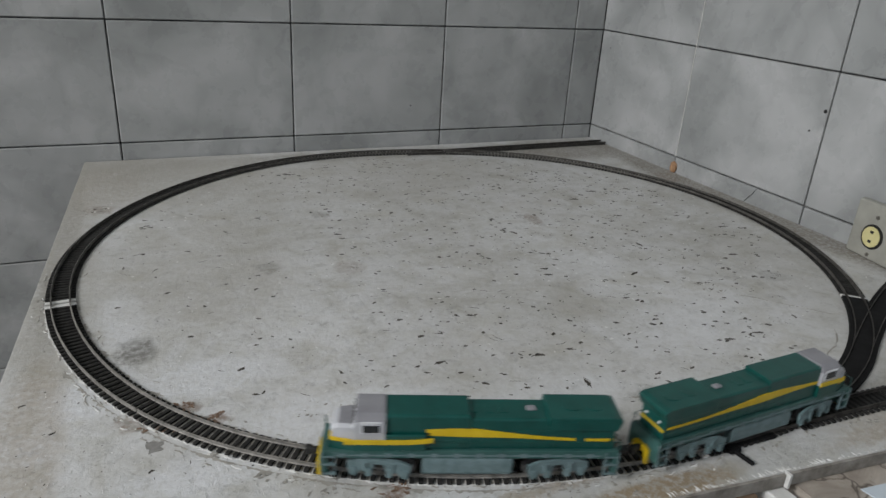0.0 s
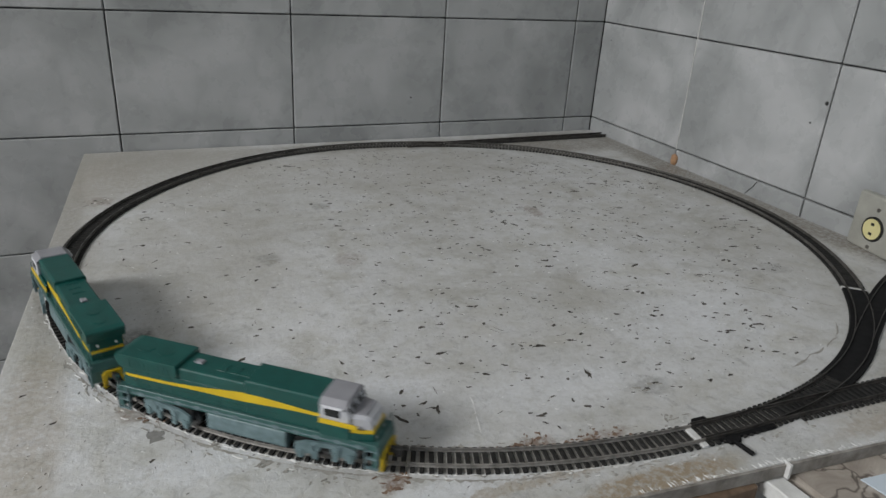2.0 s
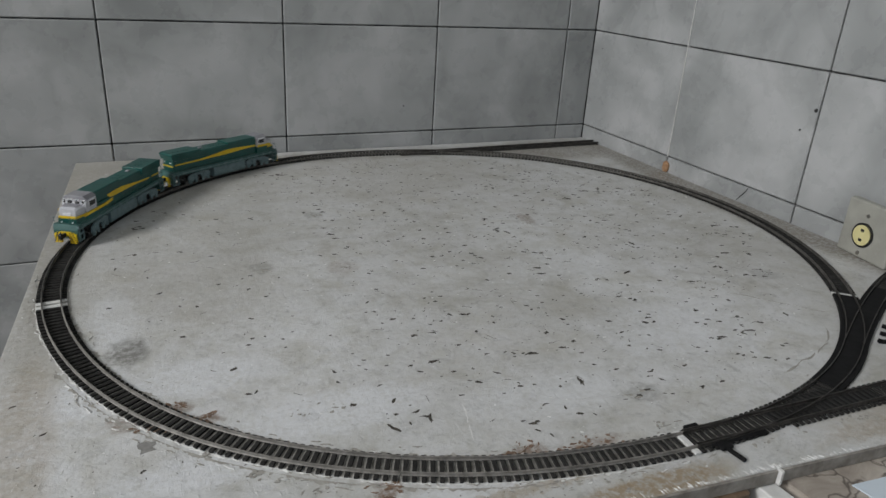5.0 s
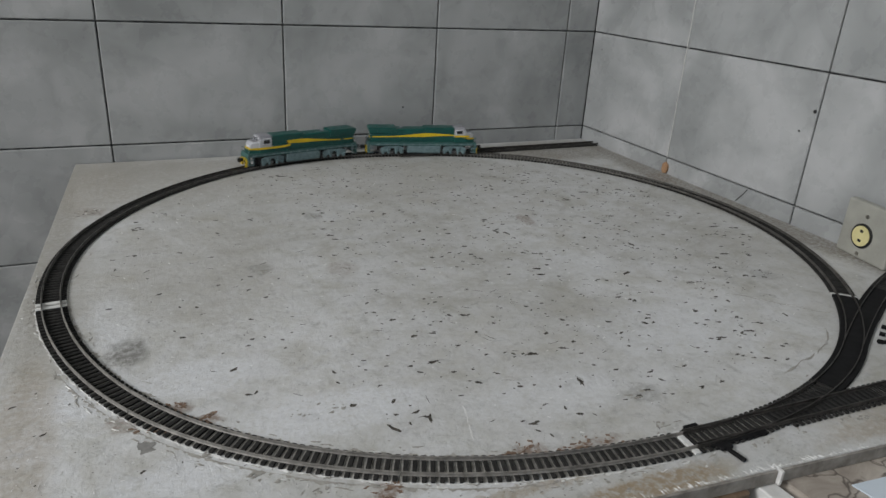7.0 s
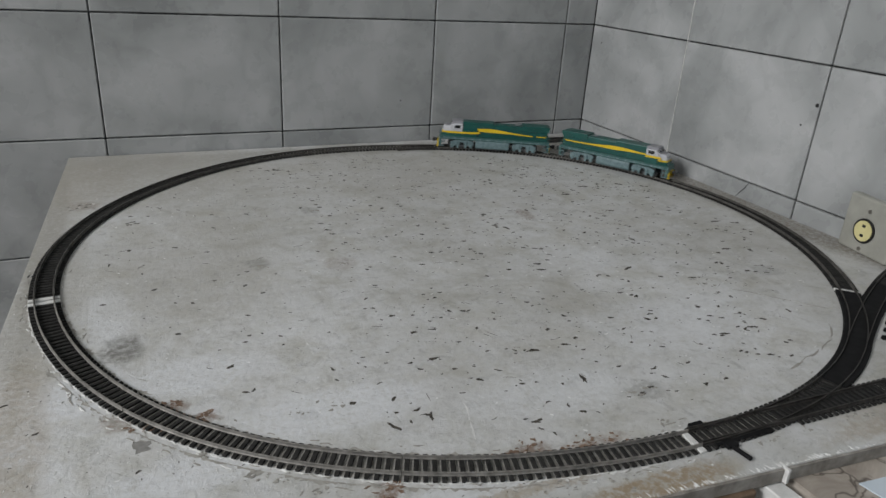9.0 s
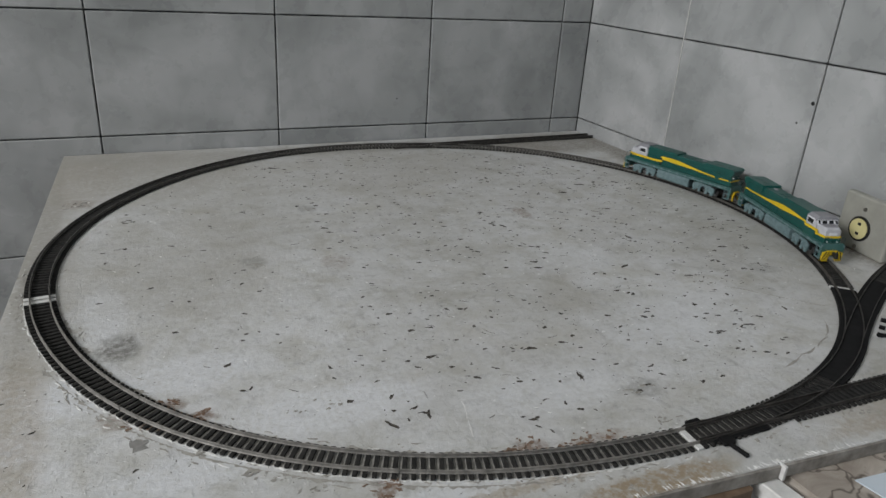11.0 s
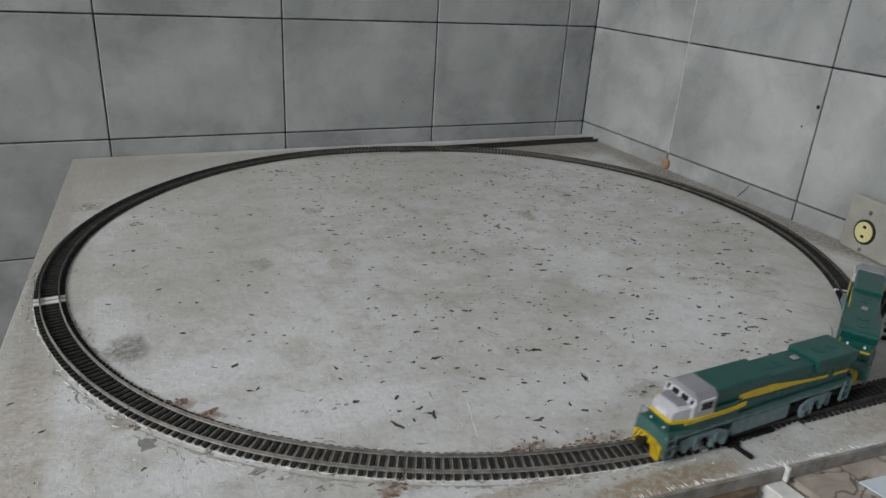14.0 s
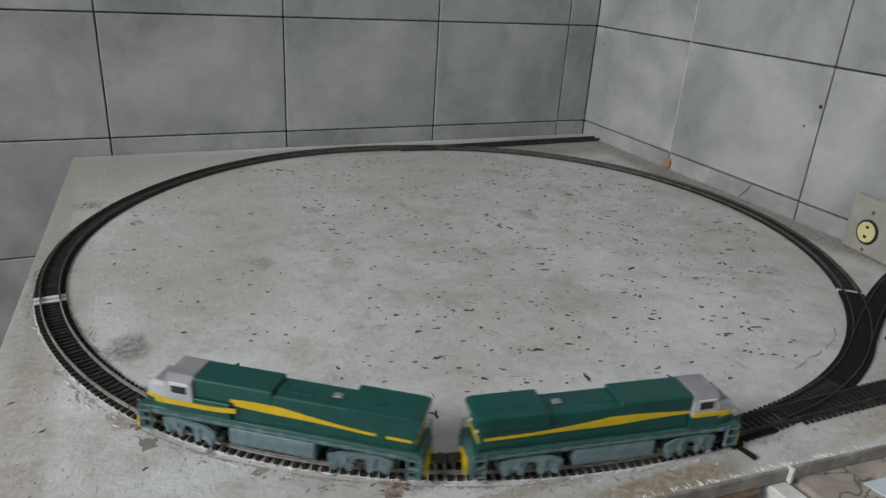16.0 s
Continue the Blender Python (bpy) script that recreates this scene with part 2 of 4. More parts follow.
M_LENS, _t, _b = material("clear_lamp_lens", 0.1, 0.0, (0.75, 0.78, 0.78))
M_CHIP = make_mottled("bare_dark_chip", (0.026, 0.024, 0.021), (0.12, 0.108, 0.092), 220.0, 0.85)
M_STAIN = make_mottled("grey_stain", (0.26, 0.25, 0.225), (0.40, 0.385, 0.35), 110.0, 0.7)
M_BLOT = make_mottled("grey_blot_paint", (0.19, 0.185, 0.175), (0.29, 0.285, 0.27), 150.0, 0.75)
M_RUST = make_mottled("rust_stain", (0.12, 0.072, 0.047), (0.28, 0.195, 0.14), 200.0, 0.85)
M_CREAM = make_mottled("cream_plate_plastic", (0.29, 0.288, 0.255), (0.37, 0.365, 0.325), 30.0, 0.4)
M_SOCKET = make_mottled("yellowed_socket_plastic", (0.62, 0.56, 0.27), (0.70, 0.64, 0.33), 60.0, 0.4)
M_SCREW = make_mottled("screw_metal", (0.20, 0.19, 0.17), (0.38, 0.36, 0.33), 200.0, 0.45, 0.8)
M_PUTTY = make_mottled("orange_putty", (0.28, 0.15, 0.075), (0.42, 0.26, 0.15), 130.0, 0.85, bump_strength=0.7, dist=0.001)
M_PLASTER = make_mottled("pale_plaster", (0.24, 0.235, 0.225), (0.31, 0.305, 0.29), 4.0, 0.9, bump_scale=90.0)
M_FLOOR = make_mottled("grey_cement_floor", (0.20, 0.195, 0.185), (0.30, 0.29, 0.28), 6.0, 0.8, bump_scale=120.0)
M_WOOD = make_mottled("grey_brown_timber", (0.10, 0.065, 0.04), (0.22, 0.15, 0.10), 40.0, 0.8)
M_SHEET = make_mottled("pale_blue_sheet", (0.55, 0.63, 0.70), (0.62, 0.69, 0.75), 8.0, 0.5)
M_SPLINTER_GLINT = make_mottled("bright_splinter_and_glint", (0.62, 0.615, 0.60), (0.80, 0.80, 0.785), 90.0, 0.5)


def make_stone():
    m, t, b = material("veined_brown_stone", 0.45)
    v = coords(t)
    c = ramp(t, noise_at(t, v, 18.0, 6.0, 0.65, 1.0), [(0.3, (0.24, 0.205, 0.17)), (0.55, (0.43, 0.385, 0.335)), (0.75, (0.58, 0.54, 0.485))])
    vor = t.nodes.new("ShaderNodeTexVoronoi")
    vor.feature = "DISTANCE_TO_EDGE"
    vor.inputs["Scale"].default_value = 26.0
    warp = node(t, "ShaderNodeTexNoise", Scale=22.0, Detail=3.0)
    t.links.new(v, warp.inputs["Vector"])
    t.links.new(mix(t, 0.12, v, warp.outputs["Color"]), vor.inputs["Vector"])
    c = mix(t, ramp(t, vor.outputs["Distance"], [(0.0, grey(0.9)), (0.07, grey(0.0))]), c, (0.06, 0.045, 0.035))
    t.links.new(c, b.inputs["Base Color"])
    return m


M_STONE = make_stone()
for m in (M_SLEEPER, M_TURNOUT, M_CHIP):
    m.node_tree.nodes["Principled BSDF"].inputs["Specular IOR Level"].default_value = 0.2


# ------------------------------------------------------------------ mesh helpers
def mesh_of(name, bm, mat):
    me = bpy.data.meshes.new(name)
    bmesh.ops.recalc_face_normals(bm, faces=bm.faces[:])
    bm.to_mesh(me)
    bm.free()
    me.materials.append(mat)
    return me


def part(name, bm, mat, parent=None, label=""):
    ob = new(name, mesh_of(name, bm, mat))
    ob.parent = parent
    return tagged(ob, label)


def thing(name, label, category, group="", kind=""):
    ob = new(name)
    ob.empty_display_size = 0.02
    return tagged(ob, label, category, group, kind)


def add_box(bm, lo, hi, bevel=0.0, seg=1):
    r = bmesh.ops.create_cube(bm, size=1.0)
    vs = r["verts"]
    for v in vs:
        v.co = Vector([lo[k] if v.co[k] < 0 else hi[k] for k in range(3)])
    if bevel:
        edges = list({e for v in vs for e in v.link_edges})
        bmesh.ops.bevel(bm, geom=edges, offset=bevel, segments=seg, affect="EDGES", profile=0.5)


def box(lo, hi, bevel=0.0, seg=1):
    bm = bmesh.new()
    add_box(bm, lo, hi, bevel, seg)
    return bm


def add_prism(bm, outline, axis, lo, hi):
    """A closed outline of 2D points, extruded along an axis."""
    def at(p, h):
        q = list(p)
        q.insert(axis, h)
        return Vector(q)
    a = [bm.verts.new(at(p, lo)) for p in outline]
    b = [bm.verts.new(at(p, hi)) for p in outline]
    n = len(outline)
    bm.faces.new(a)
    bm.faces.new(b[::-1])
    for i in range(n):
        bm.faces.new((a[i], b[i], b[(i + 1) % n], a[(i + 1) % n]))


def prism(outline, axis, lo, hi, bevel=0.0, seg=1):
    bm = bmesh.new()
    add_prism(bm, outline, axis, lo, hi)
    if bevel:
        bmesh.ops.bevel(bm, geom=bm.edges[:], offset=bevel, segments=seg, affect="EDGES", profile=0.5)
    return bm


def add_cyl(bm, centre, axis, radius, length, seg=16, radius2=None):
    turn = {0: Matrix.Rotation(math.pi / 2, 4, "Y"), 1: Matrix.Rotation(math.pi / 2, 4, "X"), 2: Matrix.Identity(4)}[axis]
    bmesh.ops.create_cone(bm, cap_ends=True, segments=seg, radius1=radius, radius2=radius if radius2 is None else radius2,
                          depth=length, matrix=Matrix.Translation(centre) @ turn)


def cyl(centre, axis, radius, length, seg=16, radius2=None):
    bm = bmesh.new()
    add_cyl(bm, centre, axis, radius, length, seg, radius2)
    return bm


def add_tube(bm, points, radius, seg=6):
    """A round wire through the points."""
    rings = []
    pts = [Vector(p) for p in points]
    for i, p in enumerate(pts):
        d = (pts[min(i + 1, len(pts) - 1)] - pts[max(i - 1, 0)]).normalized()
        u = d.orthogonal().normalized() if not rings else (rings[-1][1] - d * rings[-1][1].dot(d)).normalized()
        w = d.cross(u)
        rings.append(([bm.verts.new(p + radius * (u * math.cos(a) + w * math.sin(a))) for a in [2 * math.pi * k / seg for k in range(seg)]], u))
    for (r1, _), (r2, _) in zip(rings, rings[1:]):
        for k in range(seg):
            bm.faces.new((r1[k], r1[(k + 1) % seg], r2[(k + 1) % seg], r2[k]))
    bm.faces.new(rings[0][0][::-1])
    bm.faces.new(rings[-1][0])


# ------------------------------------------------------------------ the room
TILE_H, JOINT = 0.2035, 0.0024
ROW_Z = 0.029


def wall_with_hole(name, axis, at, thick, span, hole, mat):
    """A wall in the plane axis = at; span and hole: (lo, hi) along the wall and (lo, hi) in height."""
    bm = bmesh.new()
    (a0, a1), (z0, z1) = span
    pieces = [((a0, a1), (z0, z1))]
    if hole:
        (h0, h1), (k0, k1) = hole
        pieces = [((a0, h0), (z0, z1)), ((h1, a1), (z0, z1)), ((h0, h1), (z0, k0)), ((h0, h1), (k1, z1))]
    for (p0, p1), (q0, q1) in pieces:
        lo, hi = [0, 0, q0], [0, 0, q1]
        lo[axis], hi[axis] = min(at, at + thick), max(at, at + thick)
        lo[1 - axis], hi[1 - axis] = p0, p1
        add_box(bm, lo, hi)
    return tagged(part(name, bm, mat), "", "", "", "structure")


wall_north = wall_with_hole("wall_north", 1, 0.006, 0.15, ((WEST_X, 0.156), (FLOOR_Z, CEIL_Z)), None, M_GROUT)
tagged(wall_north, "wall of marbled grey glazed tiles with dark grout lines", "wall")
wall_east = wall_with_hole("wall_east", 0, 0.006, 0.15, ((SOUTH_Y, 0.006), (FLOOR_Z, CEIL_Z)), None, M_GROUT)
tagged(wall_east, "tiled wall of marbled grey glazed tiles beside the board", "wall")
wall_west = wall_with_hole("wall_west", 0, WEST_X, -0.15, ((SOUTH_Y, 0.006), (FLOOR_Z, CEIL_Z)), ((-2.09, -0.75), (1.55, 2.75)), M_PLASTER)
tagged(wall_west, "plain pale plastered wall with a window opening", "wall")
# unseen wall; its opening is added for the fill lamp
wall_south = wall_with_hole("wall_south", 1, SOUTH_Y, -0.15, ((WEST_X, 0.156), (FLOOR_Z, CEIL_Z)), ((-1.65, -0.15), (FLOOR_Z, 1.60)), M_PLASTER)
tagged(wall_south, "unseen plain pale plastered wall with an added door opening", "wall")
floor = part("floor", box((WEST_X - 0.15, SOUTH_Y - 0.15, FLOOR_Z - 0.1), (0.156, 0.156, FLOOR_Z)), M_FLOOR)
tagged(floor, "plain grey cement floor", "floor", "", "structure")
ceiling = part("ceiling", box((WEST_X - 0.15, SOUTH_Y - 0.15, CEIL_Z), (0.156, 0.156, CEIL_Z + 0.1)), M_PLASTER)
tagged(ceiling, "plain pale plaster ceiling", "ceiling", "", "structure")


# ------------------------------------------------------------------ the board and what it lies on
BOARD = [(-1.028, -0.004), (-1.0735, -0.958), (-0.003, -1.042), (-0.003, -0.004)]


def make_painted_board():
    board = thing("painted_board", "large old board with chipped and stained white paint", "board")
    bm = prism(BOARD, 2, -0.0115, 0.0, 0.0012, 2)
    part("board_top", bm, M_BOARD, board)
    # bare front edge, a hair proud of the painted one
    x0, y0 = BOARD[1]
    x1, y1 = BOARD[2]
    slope = (y1 - y0) / (x1 - x0)
    bm = bmesh.new()
    for a, b in ((x0 + 0.002, -0.5015), (-0.4995, x1 - 0.002)):
        add_prism(bm, [(a, y0 + slope * (a - x0) - 0.0022), (b, y0 + slope * (b - x0) - 0.0022), (b, y0 + slope * (b - x0) + 0.001), (a, y0 + slope * (a - x0) + 0.001)], 2, -0.0125, -0.0012)
    part("front_edge", bm, M_EDGE, board, "bare grey wooden edge")
    # bright splinters of torn paint along the front edge
    bm = bmesh.new()
    rng = random.Random(5)
    for k in range(110):
        x = rng.uniform(-0.63, -0.46) if k < 92 else rng.uniform(-0.46, -0.40)
        y = y0 + slope * (x - x0)
        ln, w = 0.0012 + 0.0052 * rng.random() ** 2, rng.uniform(0.00014, 0.0003)
        dx = ln * rng.uniform(-0.45, 0.15)
        a = [bm.verts.new(p) for p in ((x, y - 0.001, 0.0004), (x + w, y - 0.001, 0.0004), (x + dx + w * 0.4, y + ln, 0.0003), (x + w * 0.5, y + ln * 0.4, 0.0009))]
        for f in ((0, 1, 3), (1, 2, 3), (2, 0, 3), (0, 2, 1)):
            bm.faces.new([a[i] for i in f])
    tagged(part("splinter_fringe", bm, M_SPLINTER_GLINT, board, "bright torn paint splinters"), kind="stuff")
    bm = prism([(-0.5012, -1.0085), (-0.4988, -1.0085), (-0.4982, -0.998), (-0.5002, -0.998)], 2, -0.0125, 0.0003)
    part("edge_crack", bm, M_SPLINTER_GLINT, board, "white split in the edge")
    return board


make_painted_board()

worktop = part("stone_worktop", prism([(-1.0, -0.01), (-1.0, -0.93), (-0.492, -0.93), (-0.485, -1.13), (-0.004, -1.13), (-0.004, -0.01)], 2, -0.0385, -0.0130, 0.002, 2), M_STONE)
tagged(worktop, "brown veined stone worktop under the painted board", "worktop")
base = part("masonry_base", box((-0.95, -0.9, FLOOR_Z), (-0.004, -0.02, -0.0385)), M_PLASTER)
tagged(base, "plain plastered masonry base carrying the worktop", "counter base")
sheet = part("pale_sheet", prism([(-0.445, -1.0285), (-0.30, -1.0415), (-0.30, -1.125), (-0.43, -1.125)], 2, -0.0128, -0.0118), M_SHEET)
tagged(sheet, "pale blue-white plastic sheet lying on the stone worktop", "sheet")
ledger = part("timber_ledger", box((-0.605, -1.006, -0.0385), (-0.5270, -0.9305, -0.0132), 0.001), M_WOOD)
tagged(ledger, "dark red-brown timber ledger under the board edge", "timber")
batten = part("white_batten", prism([(-0.524, -0.90), (-0.514, -1.035), (-0.497, -1.033), (-0.507, -0.90)], 2, -0.028, -0.0140, 0.001), M_WHITE_PLASTIC)
tagged(batten, "short white painted batten beneath the board edge", "batten")

# ------------------------------------------------------------------ the track
OVAL_X, OVAL_Y = -0.54, -0.50
OVAL = (0.4734, 0.0031, -0.0057, 0.0174, 0.0035, -0.0009, -0.0016, -0.0026, 0.0022, 0.0, 0.0009, 0.0007, -0.0014)
RAIL_TOP = 0.0055
_th = np.linspace(math.pi, -math.pi, 3601)
_r = OVAL[0] + sum(OVAL[2 * k - 1] * np.cos(k * _th) + OVAL[2 * k] * np.sin(k * _th) for k in range(1, 7))
_r = _r - 0.0034 * np.exp(-((_th + 2.20) / 0.26) ** 2)
_px, _py = OVAL_X + _r * np.cos(_th), OVAL_Y + _r * np.sin(_th)
_s = np.concatenate(([0.0], np.cumsum(np.hypot(np.diff(_px), np.diff(_py)))))
LAP = float(_s[-1])


def on_loop(s):
    s = s % LAP
    return Vector((float(np.interp(s, _s, _px)), float(np.interp(s, _s, _py)), 0.0))


def loop_frame(s):
    p = on_loop(s)
    d = (on_loop(s + 0.004) - on_loop(s - 0.004)).normalized()
    return p, d


SLEEPER_LEN, SLEEPER_PITCH, HALF_GAUGE = 0.0285, 0.00672, 0.00875
SLEEPER_MESH = mesh_of("sleeper", box((-0.00178, -SLEEPER_LEN / 2, 0.0002), (0.00178, SLEEPER_LEN / 2, 0.0022), 0.0003), M_SLEEPER)
WHITE_MESH = mesh_of("white_sleeper", box((-0.0028, -SLEEPER_LEN / 2, 0.0003), (0.0028, SLEEPER_LEN / 2, 0.0026), 0.0003), M_WHITE_PLASTIC)
RAIL_PROFILE = [(-0.0008, 0.0022), (0.0008, 0.0022), (0.0008, 0.0027), (0.0004, 0.0031), (0.0004, 0.0045), (0.0005, 0.0048), (0.0005, 0.0054), (0.0004, RAIL_TOP), (-0.0004, RAIL_TOP), (-0.0005, 0.0054), (-0.0005, 0.0048), (-0.0004, 0.0045), (-0.0004, 0.0031), (-0.0008, 0.0027)]


def add_rail(bm, pts, profile=RAIL_PROFILE):
    rings = []
    for i, p in enumerate(pts):
        d = (pts[min(i + 1, len(pts) - 1)] - pts[max(i - 1, 0)]).normalized()
        side = Vector((-d.y, d.x, 0))
        rings.append([bm.verts.new((p.x + side.x * u, p.y + side.y * u, z)) for u, z in profile])
    n = len(profile)
    for a, b in zip(rings, rings[1:]):
        for k in range(n):
            bm.faces.new((a[k], a[(k + 1) % n], b[(k + 1) % n], b[k]))
    bm.faces.new(rings[0][::-1])
    bm.faces.new(rings[-1])


def offset_line(line, off):
    out = []
    for i, p in enumerate(line):
        d = (line[min(i + 1, len(line) - 1)] - line[max(i - 1, 0)]).normalized()
        out.append(p + Vector((-d.y, d.x, 0)) * off)
    return out


def place_sleepers(owner, frames, mesh=SLEEPER_MESH, rng=None):
    for p, d in frames:
        ob = new("sleeper", mesh)
        ob.parent = owner
        a = math.atan2(d.y, d.x) + (rng.uniform(-0.02, 0.02) if rng else 0)
        ob.matrix_basis = Matrix.Translation(p) @ Matrix.Rotation(a, 4, "Z")


def track_section(s0, s1, label, skip=(0, 0), rail=M_RAIL):
    sec = thing("track_section", label, "model track", "oval of track sections")
    rng = random.Random(int(s0 * 1000) + 7)
    n = max(8, int((s1 - s0) / 0.008))
    line = [on_loop(s0 + 0.0004 + (s1 - s0 - 0.0008) * i / n) for i in range(n + 1)]
    for off in (HALF_GAUGE, -HALF_GAUGE):
        bm = bmesh.new()
        add_rail(bm, offset_line(line, off))
        part("rail", bm, rail, sec, "tarnished metal rail")
    count = round((s1 - s0) / SLEEPER_PITCH)
    place_sleepers(sec, [loop_frame(s0 + (i + 0.5) * (s1 - s0) / count) for i in range(skip[0], count - skip[1])], SLEEPER_MESH, rng)
    return sec


CURVED = "curved model track section with black plastic sleepers and two rails"
JOINTS = [-0.0622, 0.205, 0.47, 0.752, 1.0125, 1.107, 1.34, 1.57, 1.8015, 2.02, 2.2345, 2.47, 2.695, LAP - 0.0622]
white_after = {0, 8, 10}
for i, (a, b) in enumerate(zip(JOINTS, JOINTS[1:])):
    sec = track_section(a, b, CURVED, skip=((2 if i == 0 else 1) if i in white_after else 0, 0), rail=M_DARK_RAIL if i in (8, 9) else (M_RAIL if i > 9 else M_MID_RAIL))
    for along in ((0.0018, 0.0112) if i == 0 else (0.003,)) if i in white_after else ():
        ob = new("white_sleeper", WHITE_MESH)
        ob.parent = sec
        p, d = loop_frame(a + along)
        ob.matrix_basis = Matrix.Translation(p) @ Matrix.Rotation(math.atan2(d.y, d.x), 4, "Z")
        tagged(ob, "white plastic sleeper at the joint")


def make_track_film():
    """A thin grey film on the board between the sleepers."""
    bm = bmesh.new()
    rng = random.Random(41)
    rows = []
    for i in range(420):
        p, d = loop_frame(LAP * i / 420)
        side = Vector((-d.y, d.x, 0))
        w = 0.0122 + rng.uniform(-0.0012, 0.0012)
        rows.append([bm.verts.new((*(p + side * u).xy, z)) for u, z in ((-w, 0.00002), (-w + 0.001, 0.0002), (w - 0.001, 0.0002), (w, 0.00002))])
    for a, b in zip(rows, rows[1:] + rows[:1]):
        for j in range(3):
            bm.faces.new((a[j], a[j + 1], b[j + 1], b[j]))
    tagged(part("track_grime", bm, M_BED), "thin grey film on the board between the sleepers", "grime", kind="stuff")


make_track_film()


def straight(a, b, n=24):
    a, b = Vector((*a, 0)), Vector((*b, 0))
    return [a.lerp(b, i / n) for i in range(n + 1)]


def siding(name, label, line, sleepers_from, mesh):
    sec = thing(name, label, "model track")
    for off in (HALF_GAUGE, -HALF_GAUGE):
        bm = bmesh.new()
        add_rail(bm, offset_line(line, off))
        part("rail", bm, M_DARK_RAIL, sec, "blackened metal rail")
    total = sum((b - a).length for a, b in zip(line, line[1:]))
    count = int(total / SLEEPER_PITCH)
    frames, acc, want = [], 0.0, 0.5 * SLEEPER_PITCH
    for a, b in zip(line, line[1:]):
        seg = (b - a).length
        while want <= acc + seg:
            if want >= sleepers_from:
                frames.append((a.lerp(b, (want - acc) / seg), (b - a).normalized()))
            want += SLEEPER_PITCH
        acc += seg
    place_sleepers(sec, frames, mesh)
    return sec


def bent(a, b, c, n=30):
    """A smooth curve from a to c, drawn towards b."""
    a, b, c = (Vector((*p, 0)) for p in (a, b, c))
    return [(1 - t) ** 2 * a + 2 * t * (1 - t) * b + t * t * c for t in [i / n for i in range(n + 1)]]


siding("rear_siding", "straight model track siding along the tiled wall", straight((-0.47, -0.0725), (-0.004, -0.0605)), 0.09, SLEEPER_MESH)
siding("front_siding", "straight model track siding along the board edge", straight((-0.545, -0.9535), (-0.02, -0.9685), 40), 0.10, SLEEPER_MESH)
siding("side_siding", "short branch track curving towards the tiled wall", bent((-0.265, -0.889), (-0.11, -0.800), (-0.012, -0.772)), 0.09, SLEEPER_MESH)


def turnout_base():
    """The solid black moulding under the side turnout, with its frog rails and the lever."""
    t = thing("turnout_base", "solid black plastic turnout moulding between the rails", "track turnout")
    inner = [on_loop(1.8085 + 0.24 * i / 24) for i in range(25)]
    poly = [(p.x, p.y) for p in offset_line(inner, -0.0135)] + [(p.x, p.y) for p in offset_line(inner, 0.0135)[::-1]]
    part("moulding", prism(poly, 2, 0.0004, 0.0034), M_TURNOUT, t)
    branch = bent((-0.265, -0.889), (-0.11, -0.800), (-0.012, -0.772))[:19]
    poly = [(p.x, p.y) for p in offset_line(branch, -0.0135)] + [(p.x, p.y) for p in offset_line(branch, 0.0135)[::-1]]
    part("branch_moulding", prism(poly, 2, 0.0003, 0.0031), M_TURNOUT, t)
    part("lever", box((0, -0.0022, 0.0004), (0.062, 0.0022, 0.0034), 0.0006), M_TURNOUT, t).matrix_basis = pose(-0.232, -0.893, 0, 0, 0, -22)
    for k in range(3):
        part("lug", box((-0.003, -0.003, 0.0004), (0.003, 0.003, 0.0034), 0.0005), M_TURNOUT, t).matrix_basis = pose(-0.192 - 0.018 * k, -0.8725 - 0.0105 * k, 0, 0, 0, 30)
    return t


turnout_base()


def front_turnout_base():
    t = thing("turnout_base", "black plastic turnout moulding with a lever at the board edge", "track turnout")
    line = straight((-0.533, -0.9540), (-0.475, -0.9560))
    part("moulding", prism([(p.x, p.y) for p in offset_line(line, -0.0140)] + [(p.x, p.y) for p in offset_line(line, -0.0095)[::-1]], 2, 0.0004, 0.0028), M_TURNOUT, t)
    part("base_plate", prism([(-0.455, -0.9650), (-0.33, -0.9690), (-0.33, -0.951), (-0.375, -0.938), (-0.40, -0.938), (-0.455, -0.948)], 2, 0.0003, 0.0018), M_TURNOUT, t)
    part("lever", box((-0.0017, -0.028, 0.0006), (0.0017, 0.0, 0.0036), 0.0006), M_TURNOUT, t).matrix_basis = pose(-0.5245, -0.962, 0, 0, 0, 8)
    part("motor_block", box((-0.006, -0.008, 0.0005), (0.006, 0.004, 0.0034), 0.0008), M_TURNOUT, t).matrix_basis = pose(-0.5225, -0.966, 0)
    part("inner_block", box((-0.007, -0.0022, 0.0005), (0.007, 0.0022, 0.0036), 0.0008), M_TURNOUT, t).matrix_basis = pose(-0.531, -0.9405, 0)
    return t


front_turnout_base()


# ------------------------------------------------------------------ the locomotives
def raised(z):
    """Heights over the rail: the deck stands high over its running gear."""
    return float(np.interp(z, (-0.01, 0.0018, 0.0105, 0.0178, 0.0512), (-0.01, 0.0018, 0.0165, 0.0232, 0.0525)))


